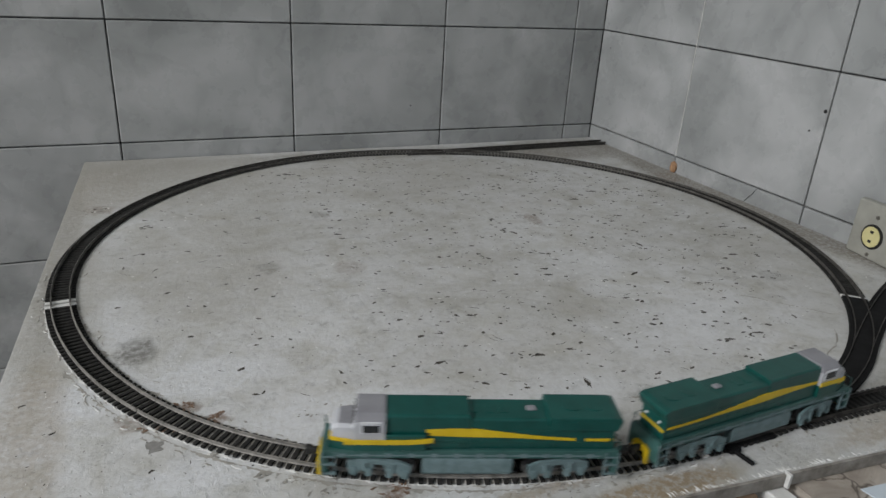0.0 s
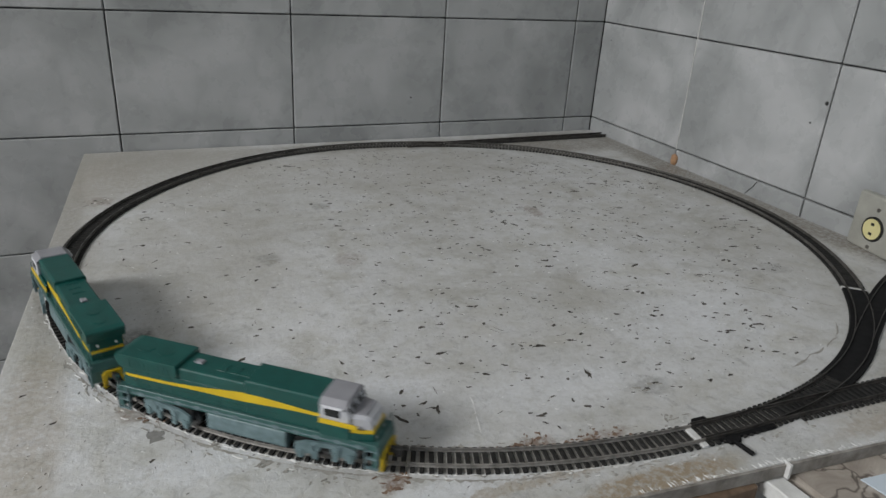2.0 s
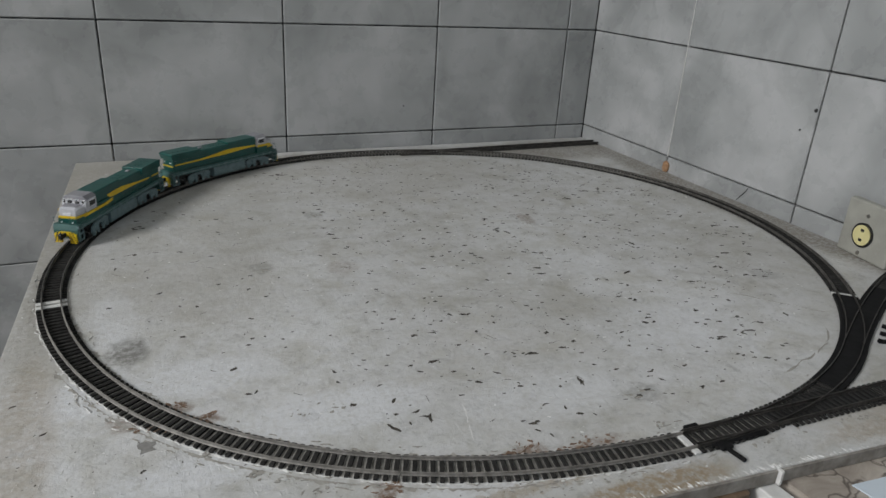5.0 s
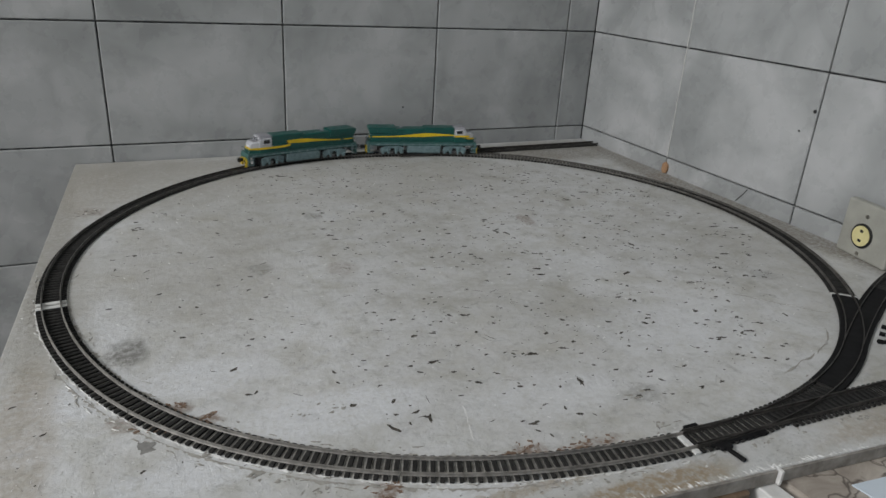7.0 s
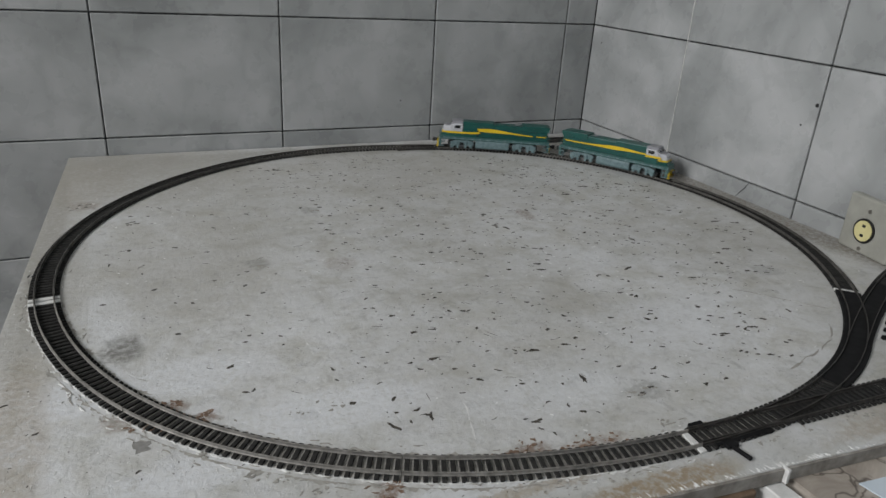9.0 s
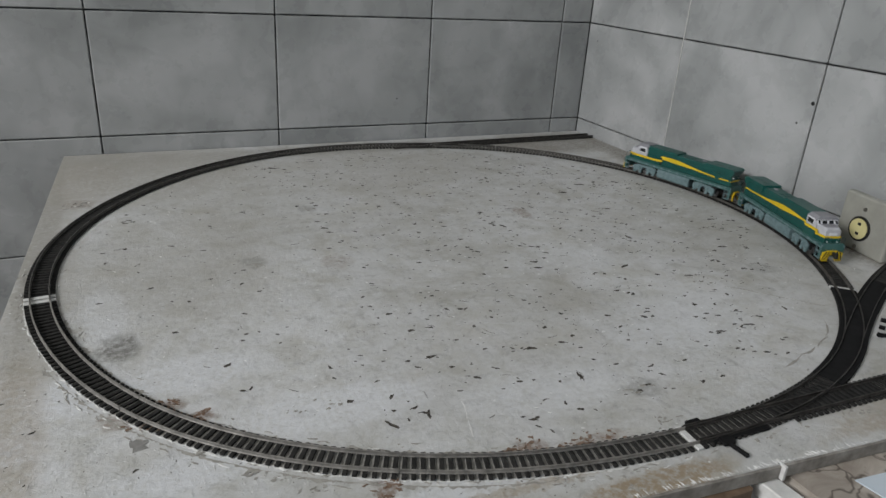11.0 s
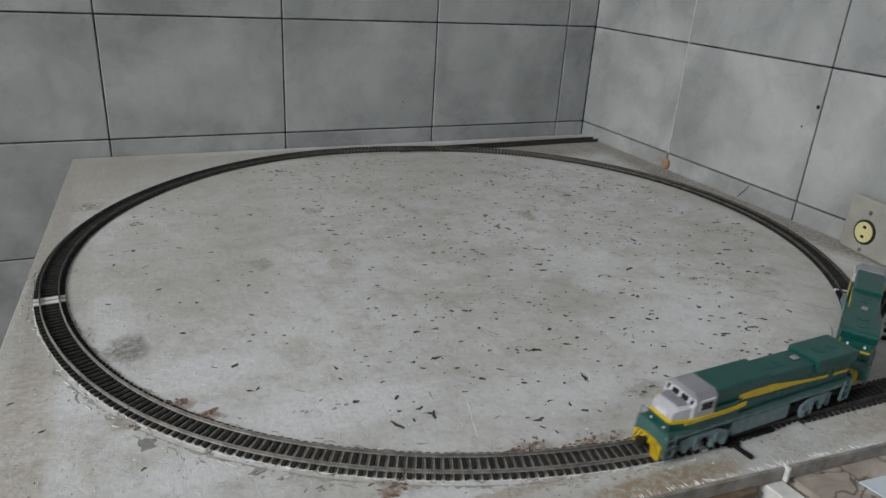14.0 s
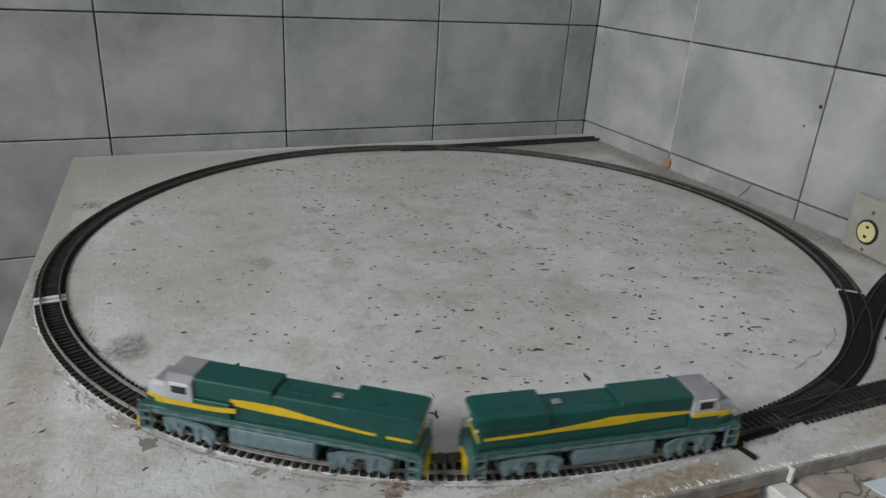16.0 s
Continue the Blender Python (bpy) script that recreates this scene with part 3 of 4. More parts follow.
def make_locomotive(label):
    """Nose towards +x, z = 0 at the rail top, centred."""
    loco = thing("locomotive", label, "model locomotive", "pair of coupled locomotives")
    FRONT, REAR = 0.1010, 0.1042
    # frame and walkway
    bm = prism([(-REAR + 0.004, 0.0105), (FRONT - 0.004, 0.0105), (FRONT - 0.001, 0.0125), (FRONT - 0.001, 0.0178), (-REAR + 0.001, 0.0178), (-REAR + 0.001, 0.0125)], 1, -0.0164, 0.0164, 0.0004)
    part("frame", bm, M_SILL, loco, "green frame and walkway")
    # side skirts with shallow ribs
    for s in (-1, 1):
        bm = bmesh.new()
        add_box(bm, (-0.092, s * 0.0164 - 0.0004, 0.0128), (0.092, s * 0.0164 + 0.0004, 0.0140))
        for k in range(12):
            x = -0.086 + k * 0.0155
            add_box(bm, (x, s * 0.0164 - 0.0007, 0.0118), (x + 0.0045, s * 0.0164 + 0.0007, 0.0152), 0.0002)
        part("skirt_ribs", bm, M_TRUCK, loco, "grey-green ribs along the frame")
    # long hood with chamfered roof
    def hood(x0, x1, w, z1, ch, mat, name, bev=0.0005):
        bm = prism([(-w, 0.0179), (-w, z1 - ch), (-w + ch * 1.1, z1), (w - ch * 1.1, z1), (w, z1 - ch), (w, 0.0179)], 0, x0, x1, bev)
        return part(name, bm, mat, loco)
    hood(-0.0997, 0.0575, 0.0136, 0.0468, 0.0013, M_GREEN, "hood")
    hood(0.0010, 0.0580, 0.0142, 0.0500, 0.0013, M_GREEN, "front_hood")
    # radiator overhang at the rear, sloped to its end
    bm = bmesh.new()
    add_prism(bm, [(-0.1005, 0.0375), (-0.1036, 0.0462), (-0.1030, 0.0486), (-0.0985, 0.0498), (-0.0525, 0.0498), (-0.0520, 0.0405), (-0.0535, 0.0375)], 1, -0.0160, 0.0160)
    bmesh.ops.bevel(bm, geom=bm.edges[:], offset=0.0005, segments=2, affect="EDGES", profile=0.5)
    part("radiator", bm, M_GREEN, loco)
    for s in (-1, 1):
        bm = bmesh.new()
        for k in range(9):
            add_box(bm, (-0.092 + k * 0.004, s * 0.0160 - 0.0003, 0.0395), (-0.0905 + k * 0.004, s * 0.0160 + 0.0003, 0.0462))
        part("grille", bm, M_GREEN, loco)
        # hood doors
        for k in range(14):
            part("hood_door", box((-0.0960 + k * 0.0098, s * 0.0137 - 0.0003, 0.0205), (-0.0960 + k * 0.0098 + 0.0085, s * 0.0137 + 0.0003, 0.0365), 0.00015), M_GREEN, loco)
        # walkway cabinet behind the cab
        if s > 0:
            part("cabinet", box((0.0308, s * 0.0158 - 0.0012, 0.0179), (0.0580, s * 0.0158 + 0.0012, 0.0330), 0.0006), M_GREEN, loco)
            # black strip in place of the shade in the gap
            part("recess", box((0.0284, 0.0139, 0.0200), (0.0307, 0.0146, 0.0340)), M_BLACK, loco, "black strip standing for the shaded gap behind the cabinet")
        # swooping stripe, in two lengths
        start = 0.0308 if s > 0 else 0.0575
        xs = [start - (start + 0.0965) / 89 * i for i in range(90)]
        bm = bmesh.new()
        def strip(pts, y):
            top = [bm.verts.new((x, y + s * 0.0004, z + h)) for x, z, h in pts]
            low = [bm.verts.new((x, y + s * 0.0004, z - h)) for x, z, h in pts]
            tin = [bm.verts.new((x, y - s * 0.0006, z + h)) for x, z, h in pts]
            lin = [bm.verts.new((x, y - s * 0.0006, z - h)) for x, z, h in pts]
            for i in range(len(pts) - 1):
                for q in ((top, low), (tin, top), (low, lin), (lin, tin)):
                    bm.faces.new((q[0][i], q[0][i + 1], q[1][i + 1], q[1][i]))
            bm.faces.new((top[0], tin[0], lin[0], low[0]))
            bm.faces.new((top[-1], low[-1], lin[-1], tin[-1]))
        pts = []
        for x in xs:
            u = (start - x) / (start + 0.0965)
            z = (0.0342 if s > 0 else 0.0335 + 0.0012 * min(1, u / 0.3)) - (0.0066 if s > 0 else 0.0052) * (0.5 - 0.5 * math.cos(math.pi * min(1, max(0, (u - 0.12) / 0.80))))
            h = 0.0012 + 0.0028 * math.exp(-((u - (0.20 if s > 0 else 0.36)) / (0.27 if s > 0 else 0.22)) ** 2)
            if s < 0 or not (0.815 < u < 0.855):
                pts.append((x, z, h, u))
        for piece in ([p[:3] for p in pts if p[3] < 0.83], [p[:3] for p in pts if p[3] > 0.83]) if s > 0 else ([p[:3] for p in pts],):
            strip(piece, s * 0.0141)
        part("stripe", bm, M_YELLOW, loco, "yellow tapering stripe")
        bm = bmesh.new()
        strip([(0.0860 - 0.0012 * i, (0.0268 if s > 0 else 0.0318) + (0.0020 * max(0, (i - 34) / 16) ** 1.5), 0.0020) for i in range(51 if s > 0 else 24)], s * 0.0176)
        part("cab_stripe", bm, M_YELLOW, loco, "yellow stripe low on the cab")
    part("rear_stripe", box((-0.1003, -0.0133, 0.0256), (-0.0996, 0.0133, 0.0280), 0.0002), M_YELLOW, loco, "yellow band round the rear end")
    # roof details
    bm = bmesh.new()
    add_box(bm, (-0.0450, -0.0030, 0.0466), (-0.0385, 0.0030, 0.0488), 0.0008)
    part("exhaust_stack", bm, M_ROOF, loco, "grey exhaust stack")
    bm = bmesh.new()
    for x in (-0.022, -0.012, -0.002):
        add_box(bm, (x - 0.003, -0.0055, 0.0466), (x + 0.003, 0.0055, 0.0474), 0.0003)
    part("roof_hatch", bm, M_GREEN, loco)
    for x in (-0.086, -0.070):
        part("roof_fan", cyl((x, 0, 0.0498), 2, 0.0062, 0.0010, 24), M_GREEN, loco)
    # cab
    bm = bmesh.new()
    add_prism(bm, [(0.0583, 0.0179), (0.0583, 0.0462), (0.0770, 0.0462), (0.0800, 0.0395), (0.0800, 0.0179)], 1, -0.0168, 0.0168)
    bmesh.ops.bevel(bm, geom=bm.edges[:], offset=0.0006, segments=2, affect="EDGES", profile=0.5)
    part("cab", bm, M_SILVER, loco, "light grey cab")
    bm = prism([(-0.0169, 0.0440), (-0.0169, 0.0466), (-0.0120, 0.0512), (0.0120, 0.0512), (0.0169, 0.0466), (0.0169, 0.0440)], 0, 0.0580, 0.0782, 0.0007, 2)
    part("cab_roof", bm, M_ROOF, loco, "darker grey cab roof")
    for s in (-1, 1):
        up = 0.0025 if s > 0 else 0.0040
        window = part("side_window", box((0.0610, s * 0.0169 - 0.0004, 0.0322 + up), (0.0745, s * 0.0169 + 0.0004, 0.0412 + up), 0.0004), M_CABWHITE, loco, "white-framed cab side window")
        part("pane", box((0.0620, s * 0.0173 - 0.0003, 0.0332 + up), (0.0735, s * 0.0173 + 0.0003, 0.0402 + up), 0.0002), M_GLASS_DARK, window)
        if s > 0:
            part("cab_skirt", box((0.0578, 0.0138, 0.0180), (0.0802, 0.0173, 0.0256), 0.0002), M_GREEN, loco, "green panel below the cab stripe")
        else:
            part("cab_skirt", box((0.0578, -0.0173, 0.0180), (0.0802, -0.0138, 0.0300), 0.0002), M_GREEN, loco, "green panel below the cab stripe")
        part("eyebrow", box((0.0600, s * 0.0170 - 0.0008, 0.0428 + 0.6 * up), (0.0755, s * 0.0170 + 0.0008, 0.0452 + 0.3 * up), 0.0004), M_CABWHITE, loco, "white panel over the side window")
        for y, wide in ((0.0006, 0.0088), (0.0106, 0.0048)):
            y0, y1 = s * y, s * (y + wide)
            w = part("windscreen_frame", box((-0.0006, min(y0, y1), -0.0034), (0.0006, max(y0, y1), 0.0034), 0.0004), M_CABWHITE, loco, "white windscreen frame")
            w.matrix_basis = pose(0.0789, 0, 0.0428, 0, -24, 0)
            part("pane", box((0.0003, min(y0, y1) + 0.0009, -0.0022), (0.0010, max(y0, y1) - 0.0009, 0.0022), 0.0002), M_GLASS_DARK, w)
    # nose, tapered and sloped
    bm = bmesh.new()
    def ring(x, w, z):
        return [bm.verts.new(p) for p in ((x, -w, 0.0179), (x, -w, z - 0.0022), (x, -w + 0.0026, z), (x, w - 0.0026, z), (x, w, z - 0.0022), (x, w, 0.0179))]
    rs = [ring(0.0795, 0.0150, 0.0402), ring(0.0902, 0.0126, 0.0394), ring(0.0940, 0.0114, 0.0370), ring(0.0950, 0.0110, 0.0250)]
    for a, b in zip(rs, rs[1:]):
        for k in range(6):
            bm.faces.new((a[k], a[(k + 1) % 6], b[(k + 1) % 6], b[k]))
    bm.faces.new(rs[0][::-1])
    bm.faces.new(rs[-1])
    part("nose", bm, M_SILVER, loco, "light grey sloping nose")
    part("nose_top", prism([(0.0802, -0.0118), (0.0900, -0.0096), (0.0900, 0.0096), (0.0802, 0.0118)], 2, 0.0392, 0.0406, 0.0003), M_ROOF, loco, "darker grey panel on the nose")
    part("nose_stripe", prism([(0.0800, -0.0160), (0.0908, -0.0134), (0.0960, -0.0118), (0.0960, 0.0118), (0.0908, 0.0134), (0.0800, 0.0160)], 2, 0.0246, 0.0278, 0.0003), M_YELLOW, loco, "yellow band round the nose")
    part("nose_base", prism([(0.0800, -0.0164), (0.0908, -0.0138), (0.0966, -0.0122), (0.0966, 0.0122), (0.0908, 0.0138), (0.0800, 0.0164)], 2, 0.0178, 0.0247, 0.0003), M_GREEN, loco)
    part("number_board", box((0.0938, -0.0058, 0.0282), (0.0956, 0.0058, 0.0324), 0.0003), M_CABWHITE, loco, "white panel on the nose")
    # pilots
    for s, name in ((1, "front_pilot"), (-1, "rear_pilot")):
        L = FRONT if s > 0 else REAR
        bm = bmesh.new()
        add_prism(bm, [(s * (L - 0.004), 0.0030), (s * (L + 0.0005), 0.0040), (s * (L + 0.0012), 0.0105), (s * (L - 0.001), 0.0180), (s * (L - 0.004), 0.0180)], 1, -0.0170, 0.0170)
        bmesh.ops.bevel(bm, geom=bm.edges[:], offset=0.0004, segments=1, affect="EDGES")
        part(name, bm, M_SILL, loco)
        # yellow plough with dark stripes
        bm = bmesh.new()
        wide = 0.0150 if s > 0 else 0.0090
        add_prism(bm, [(-wide, 0.0008), (-wide, 0.0080), (-0.0060, 0.0096), (0.0060, 0.0096), (wide, 0.0080), (wide, 0.0008), (0.0058, 0.0008), (0.0040, 0.0062), (-0.0040, 0.0062), (-0.0058, 0.0008)], 0, s * (L + 0.0008), s * (L + 0.0030))
        plough = part("plough", bm, M_YELLOW, loco, "yellow snow plough with black slanted stripes")
        for q in (-1, 1):
            for k in range(3 if s > 0 else 1):
                y = q * (0.0063 + 0.0040 * k)
                bm = bmesh.new()
                x0, x1 = s * (L + 0.0029), s * (L + 0.0033)
                add_prism(bm, [(y, 0.0012 + 0.0009), (y + q * 0.0012, 0.0012), (y + q * 0.0012 - q * 0.0046, 0.0088), (y - q * 0.0052, 0.0092)] if k else [(y, 0.0020), (y + q * 0.0010, 0.0016), (y - q * 0.0018, 0.0070), (y - q * 0.0028, 0.0074)], 0, x0, x1)
                part("plough_stripe", bm, M_BLACK, plough)
        bm = bmesh.new()
        add_box(bm, (min(s * (L - 0.002), s * (L + 0.0105)), -0.0018, 0.0060), (max(s * (L - 0.002), s * (L + 0.0105)), 0.0018, 0.0090), 0.0005)
        add_box(bm, (min(s * (L + 0.0075), s * (L + 0.0125)), -0.0032, 0.0052), (max(s * (L + 0.0075), s * (L + 0.0125)), 0.0010, 0.0096), 0.0006)
        part("coupler", bm, M_BLACK, loco)
        for q in (-1, 1):
            # corner steps
            bm = bmesh.new()
            for k in range(3):
                add_box(bm, (min(s * (L - 0.009), s * (L - 0.0005)), q * 0.0165 - 0.0012, 0.0025 + 0.0048 * k), (max(s * (L - 0.009), s * (L - 0.0005)), q * 0.0165 + 0.0012, 0.0033 + 0.0048 * k))
            add_box(bm, (min(s * (L - 0.0096), s * (L - 0.0088)), q * 0.0165 - 0.0012, 0.0022), (max(s * (L - 0.0096), s * (L - 0.0088)), q * 0.0165 + 0.0012, 0.0165))
            add_box(bm, (min(s * (L - 0.0008), s * (L)), q * 0.0165 - 0.0012, 0.0022), (max(s * (L - 0.0008), s * (L)), q * 0.0165 + 0.0012, 0.0165))
            part("steps", bm, M_TRUCK, loco, "grey-green corner steps")
            # end rails
            bm = bmesh.new()
            add_tube(bm, [(s * (L - 0.001), q * 0.0155, 0.0178), (s * (L - 0.001), q * 0.0155, 0.0275), (s * (L - 0.001), q * 0.0060, 0.0275), (s * (L - 0.001), q * 0.0060, 0.0178)], 0.00035, 5)
            part("end_rail", bm, M_SILL, loco)
            part("headlight", cyl((s * (0.0962 if s > 0 else 0.1004), q * 0.0075, 0.0195 if s > 0 else 0.0330), 0, 0.0012, 0.0012, 12), M_LENS, loco, "clear headlight lens")
    # long side handrails
    for s in (-1, 1):
        bm = bmesh.new()
        add_tube(bm, [(-0.1040, s * 0.0165, 0.0270), (-0.050, s * 0.0166, 0.0270), (0.0265, s * 0.0166, 0.0270)], 0.00025, 4)
        for k in range(9):
            add_tube(bm, [(-0.1040 + 0.0163 * k, s * 0.0165, 0.0178), (-0.1040 + 0.0163 * k, s * 0.0165, 0.0270)], 0.00022, 4)
        part("handrail", bm, M_GREEN, loco, "thin dark green handrail")
    # fuel tank
    bm = prism([(-0.0160, 0.0105), (-0.0170, 0.0085), (-0.0170, 0.0030), (-0.0140, 0.0010), (0.0140, 0.0010), (0.0170, 0.0030), (0.0170, 0.0085), (0.0160, 0.0105)], 0, -0.0300, 0.0325, 0.0006)
    part("fuel_tank", bm, M_TRUCK, loco, "grey-green fuel tank")
    part("tank_shadow_plate", box((-0.034, -0.0120, 0.0006), (0.034, 0.0120, 0.0018)), M_BLACK, loco)
    # to the model's true length and width
    for ob in loco.children_recursive:
        if len(ob.data.materials):
            ob.data.transform(Matrix.Diagonal((1.038, 0.93, 1.0, 1.0)))
            ob.location.x *= 1.038
            if ob.location.z == 0 and ob.parent.location.z == 0:
                for v in ob.data.vertices:
                    v.co.z = raised(v.co.z)
            elif ob.location.z:
                ob.location.z = raised(ob.location.z)
    # bogies
    for s in (-1, 1):
        bogie = thing("bogie", "", "")
        bogie.parent = loco
        bogie.matrix_basis = pose(s * 0.0625, 0, 0)
        for q in (-1, 1):
            bm = bmesh.new()
            add_prism(bm, [(-0.0225, 0.0086), (-0.0225, 0.0058), (-0.0205, 0.0032), (-0.0160, 0.0032), (-0.0130, 0.0052), (-0.0075, 0.0046), (-0.0045, 0.0060), (-0.0035, 0.0082), (0.0035, 0.0082), (0.0045, 0.0060), (0.0075, 0.0046), (0.0130, 0.0052), (0.0160, 0.0032), (0.0205, 0.0032), (0.0225, 0.0058), (0.0225, 0.0086), (0.0140, 0.0100), (-0.0140, 0.0100)], 1, q * 0.0155 - 0.0011, q * 0.0155 + 0.0011)
            for x in (-0.0185, -0.0075, 0.0075, 0.0185):
                add_box(bm, (x - 0.0022, q * 0.0162 - 0.0014, 0.0030), (x + 0.0022, q * 0.0162 + 0.0014, 0.0066), 0.0004)
            for x in (-0.0095, 0.0095):
                add_cyl(bm, (x, q * 0.0164, 0.0072), 2, 0.0016, 0.0040, 10)
                add_box(bm, (x - 0.0035, q * 0.0162 - 0.0010, 0.0082), (x + 0.0035, q * 0.0162 + 0.0010, 0.0094), 0.0002)
            for v in bm.verts:
                v.co.z = 0.0014 + (v.co.z - 0.0030) * 2.05
            part("side_frame", bm, M_TRUCK, bogie, "grey-green bogie side frame")
        part("bolster", box((-0.0225, -0.0128, 0.0062), (0.0225, 0.0128, 0.0164)), M_BLACK, bogie)
        for x in (-0.0185, 0.0, 0.0185):
            bm = bmesh.new()
            for q in (-1, 1):
                add_cyl(bm, (x, q * 0.0086, 0.0058), 1, 0.0058, 0.0022, 24)
                add_cyl(bm, (x, q * 0.0073, 0.0058), 1, 0.0066, 0.0006, 24)
            add_cyl(bm, (x, 0, 0.0058), 1, 0.0012, 0.017, 8)
            part("wheelset", bm, M_WHEEL, bogie, "metal wheels on their axle")
    return loco


lead_loco = make_locomotive("dark green model diesel locomotive with grey cab, hauling the pair")
tail_loco = copy_thing(lead_loco, Matrix.Identity(4))
tagged(tail_loco, "dark green model diesel locomotive with grey cab, coupled back to back")


# ------------------------------------------------------------------ chipped paint on the board
# x, y in metres, length in millimetres, turn in degrees
CHIPS_FAR = [(-0.703, -0.151, 8, -14), (-0.64, -0.122, 10, -11), (-0.552, -0.237, 5, -11), (-0.476, -0.344, 9, -14), (-0.447, -0.334, 6, -18), (-0.38, -0.287, 8, -14), (-0.341, -0.26, 6, -9), (-0.347, -0.237, 8, -14), (-0.702, -0.438, 10, -16), (-0.7, -0.453, 10, -16), (-0.601, -0.412, 5, -11), (-0.475, -0.483, 11, -45), (-0.463, -0.495, 14, -56), (-0.293, -0.386, 14, -17), (-0.236, -0.356, 18, -14), (-0.218, -0.325, 8, -14), (-0.268, -0.473, 15, -11), (-0.311, -0.581, 17, -79), (-0.369, -0.579, 6, -18), (-0.164, -0.435, 9, -18), (-0.173, -0.497, 9, -18), (-0.136, -0.556, 15, -14), (-0.204, -0.648, 15, -14), (-0.722, -0.427, 5, -11)]
CHIPS_MID = [(-0.634, -0.653, 6, -9), (-0.627, -0.7, 8, -20), (-0.53, -0.702, 6, -11), (-0.54, -0.712, 5, -14), (-0.526, -0.685, 5, -26), (-0.597, -0.645, 5, -11), (-0.58, -0.698, 5, -14), (-0.484, -0.616, 14, -15), (-0.49, -0.633, 11, -19), (-0.455, -0.595, 8, -20), (-0.381, -0.661, 16, 17), (-0.47, -0.644, 7, -15), (-0.32, -0.708, 11, -16), (-0.318, -0.726, 6, -71), (-0.319, -0.75, 6, -11), (-0.313, -0.764, 7, -90), (-0.248, -0.684, 9, -90), (-0.762, -0.74, 4, -18), (-0.755, -0.754, 5, -14), (-0.786, -0.766, 5, -26), (-0.731, -0.753, 5, -26), (-0.738, -0.77, 5, -21), (-0.717, -0.777, 6, 0), (-0.695, -0.777, 14, 7)]
CHIPS_NEAR = [(-0.675, -0.817, 6, -11), (-0.754, -0.798, 6, 11), (-0.75, -0.823, 9, 49), (-0.692, -0.835, 6, -11), (-0.655, -0.845, 4, -18), (-0.629, -0.871, 7, 9), (-0.615, -0.881, 7, -105), (-0.579, -0.851, 15, -104), (-0.597, -0.794, 18, -8), (-0.562, -0.794, 8, -20), (-0.73, -0.857, 13, -102), (-0.748, -0.857, 5, -90), (-0.763, -0.859, 15, -60), (-0.738, -0.844, 9, 12), (-0.653, -0.891, 8, -23), (-0.659, -0.885, 5, -14), (-0.654, -0.9, 8, -56), (-0.646, -0.909, 7, -90)]
CHIPS_EAST = [(-0.483, -0.762, 10, -18), (-0.47, -0.798, 4, -14), (-0.384, -0.801, 6, -21), (-0.364, -0.801, 7, -18), (-0.349, -0.827, 9, -23), (-0.387, -0.829, 14, -21), (-0.275, -0.812, 12, -90), (-0.384, -0.851, 5, -78), (-0.386, -0.872, 7, -18), (-0.369, -0.883, 4, -14), (-0.355, -0.885, 7, 8), (-0.504, -0.873, 8, -45), (-0.528, -0.882, 8, 0), (-0.543, -0.888, 12, 9), (-0.51, -0.895, 5, -14), (-1.04, -0.733, 6, 21), (-1.015, -0.778, 6, 36), (-0.947, -0.846, 6, 26), (-0.869, -0.732, 10, 29), (-0.845, -0.683, 7, 9), (-0.85, -0.694, 7, 9), (-0.944, -0.352, 8, -14), (-0.934, -0.35, 7, -15), (-0.966, -0.477, 8, 69)]
CHIPS_WEST = [(-1.003, -0.258, 7, 40), (-0.995, -0.268, 6, -50), (-1.006, -0.270, 5, 10), (-0.990, -0.257, 5, 80), (-0.728, -0.150, 12, -8), (-0.711, -0.151, 13, -5), (-0.945, -0.347, 7, 20), (-0.938, -0.343, 9, 10), (-0.941, -0.353, 6, -30), (-0.775, -0.146, 8, -10), (-0.753, -0.145, 9, 5), (-0.615, -0.194, 7, 0), (-0.645, -0.355, 8, -12), (-0.777, -0.253, 6, 0)]


def add_chip(bm, rng, x, y, length, width, turn, z):
    """One flake-shaped scar: an uneven outline with a hair of depth."""
    n = 13 if length > 0.004 else 7
    ca, sa = math.cos(turn), math.sin(turn)
    bend = rng.uniform(-0.3, 0.3) * length * 0.4
    ring = []
    for k in range(n):
        a = 2 * math.pi * (k + rng.uniform(-0.25, 0.25)) / n
        r = rng.uniform(0.40, 1.15)
        u, w = 0.5 * length * r * math.cos(a), 0.5 * width * r * math.sin(a)
        w += bend * ((2 * u / length) ** 2 - 0.4)
        ring.append((x + ca * u - sa * w, y + sa * u + ca * w))
    low = [bm.verts.new((*p, 0.0)) for p in ring]
    top = [bm.verts.new((*p, z)) for p in ring]
    bm.faces.new(top)
    for k in range(n):
        bm.faces.new((low[k], low[(k + 1) % n], top[(k + 1) % n], top[k]))


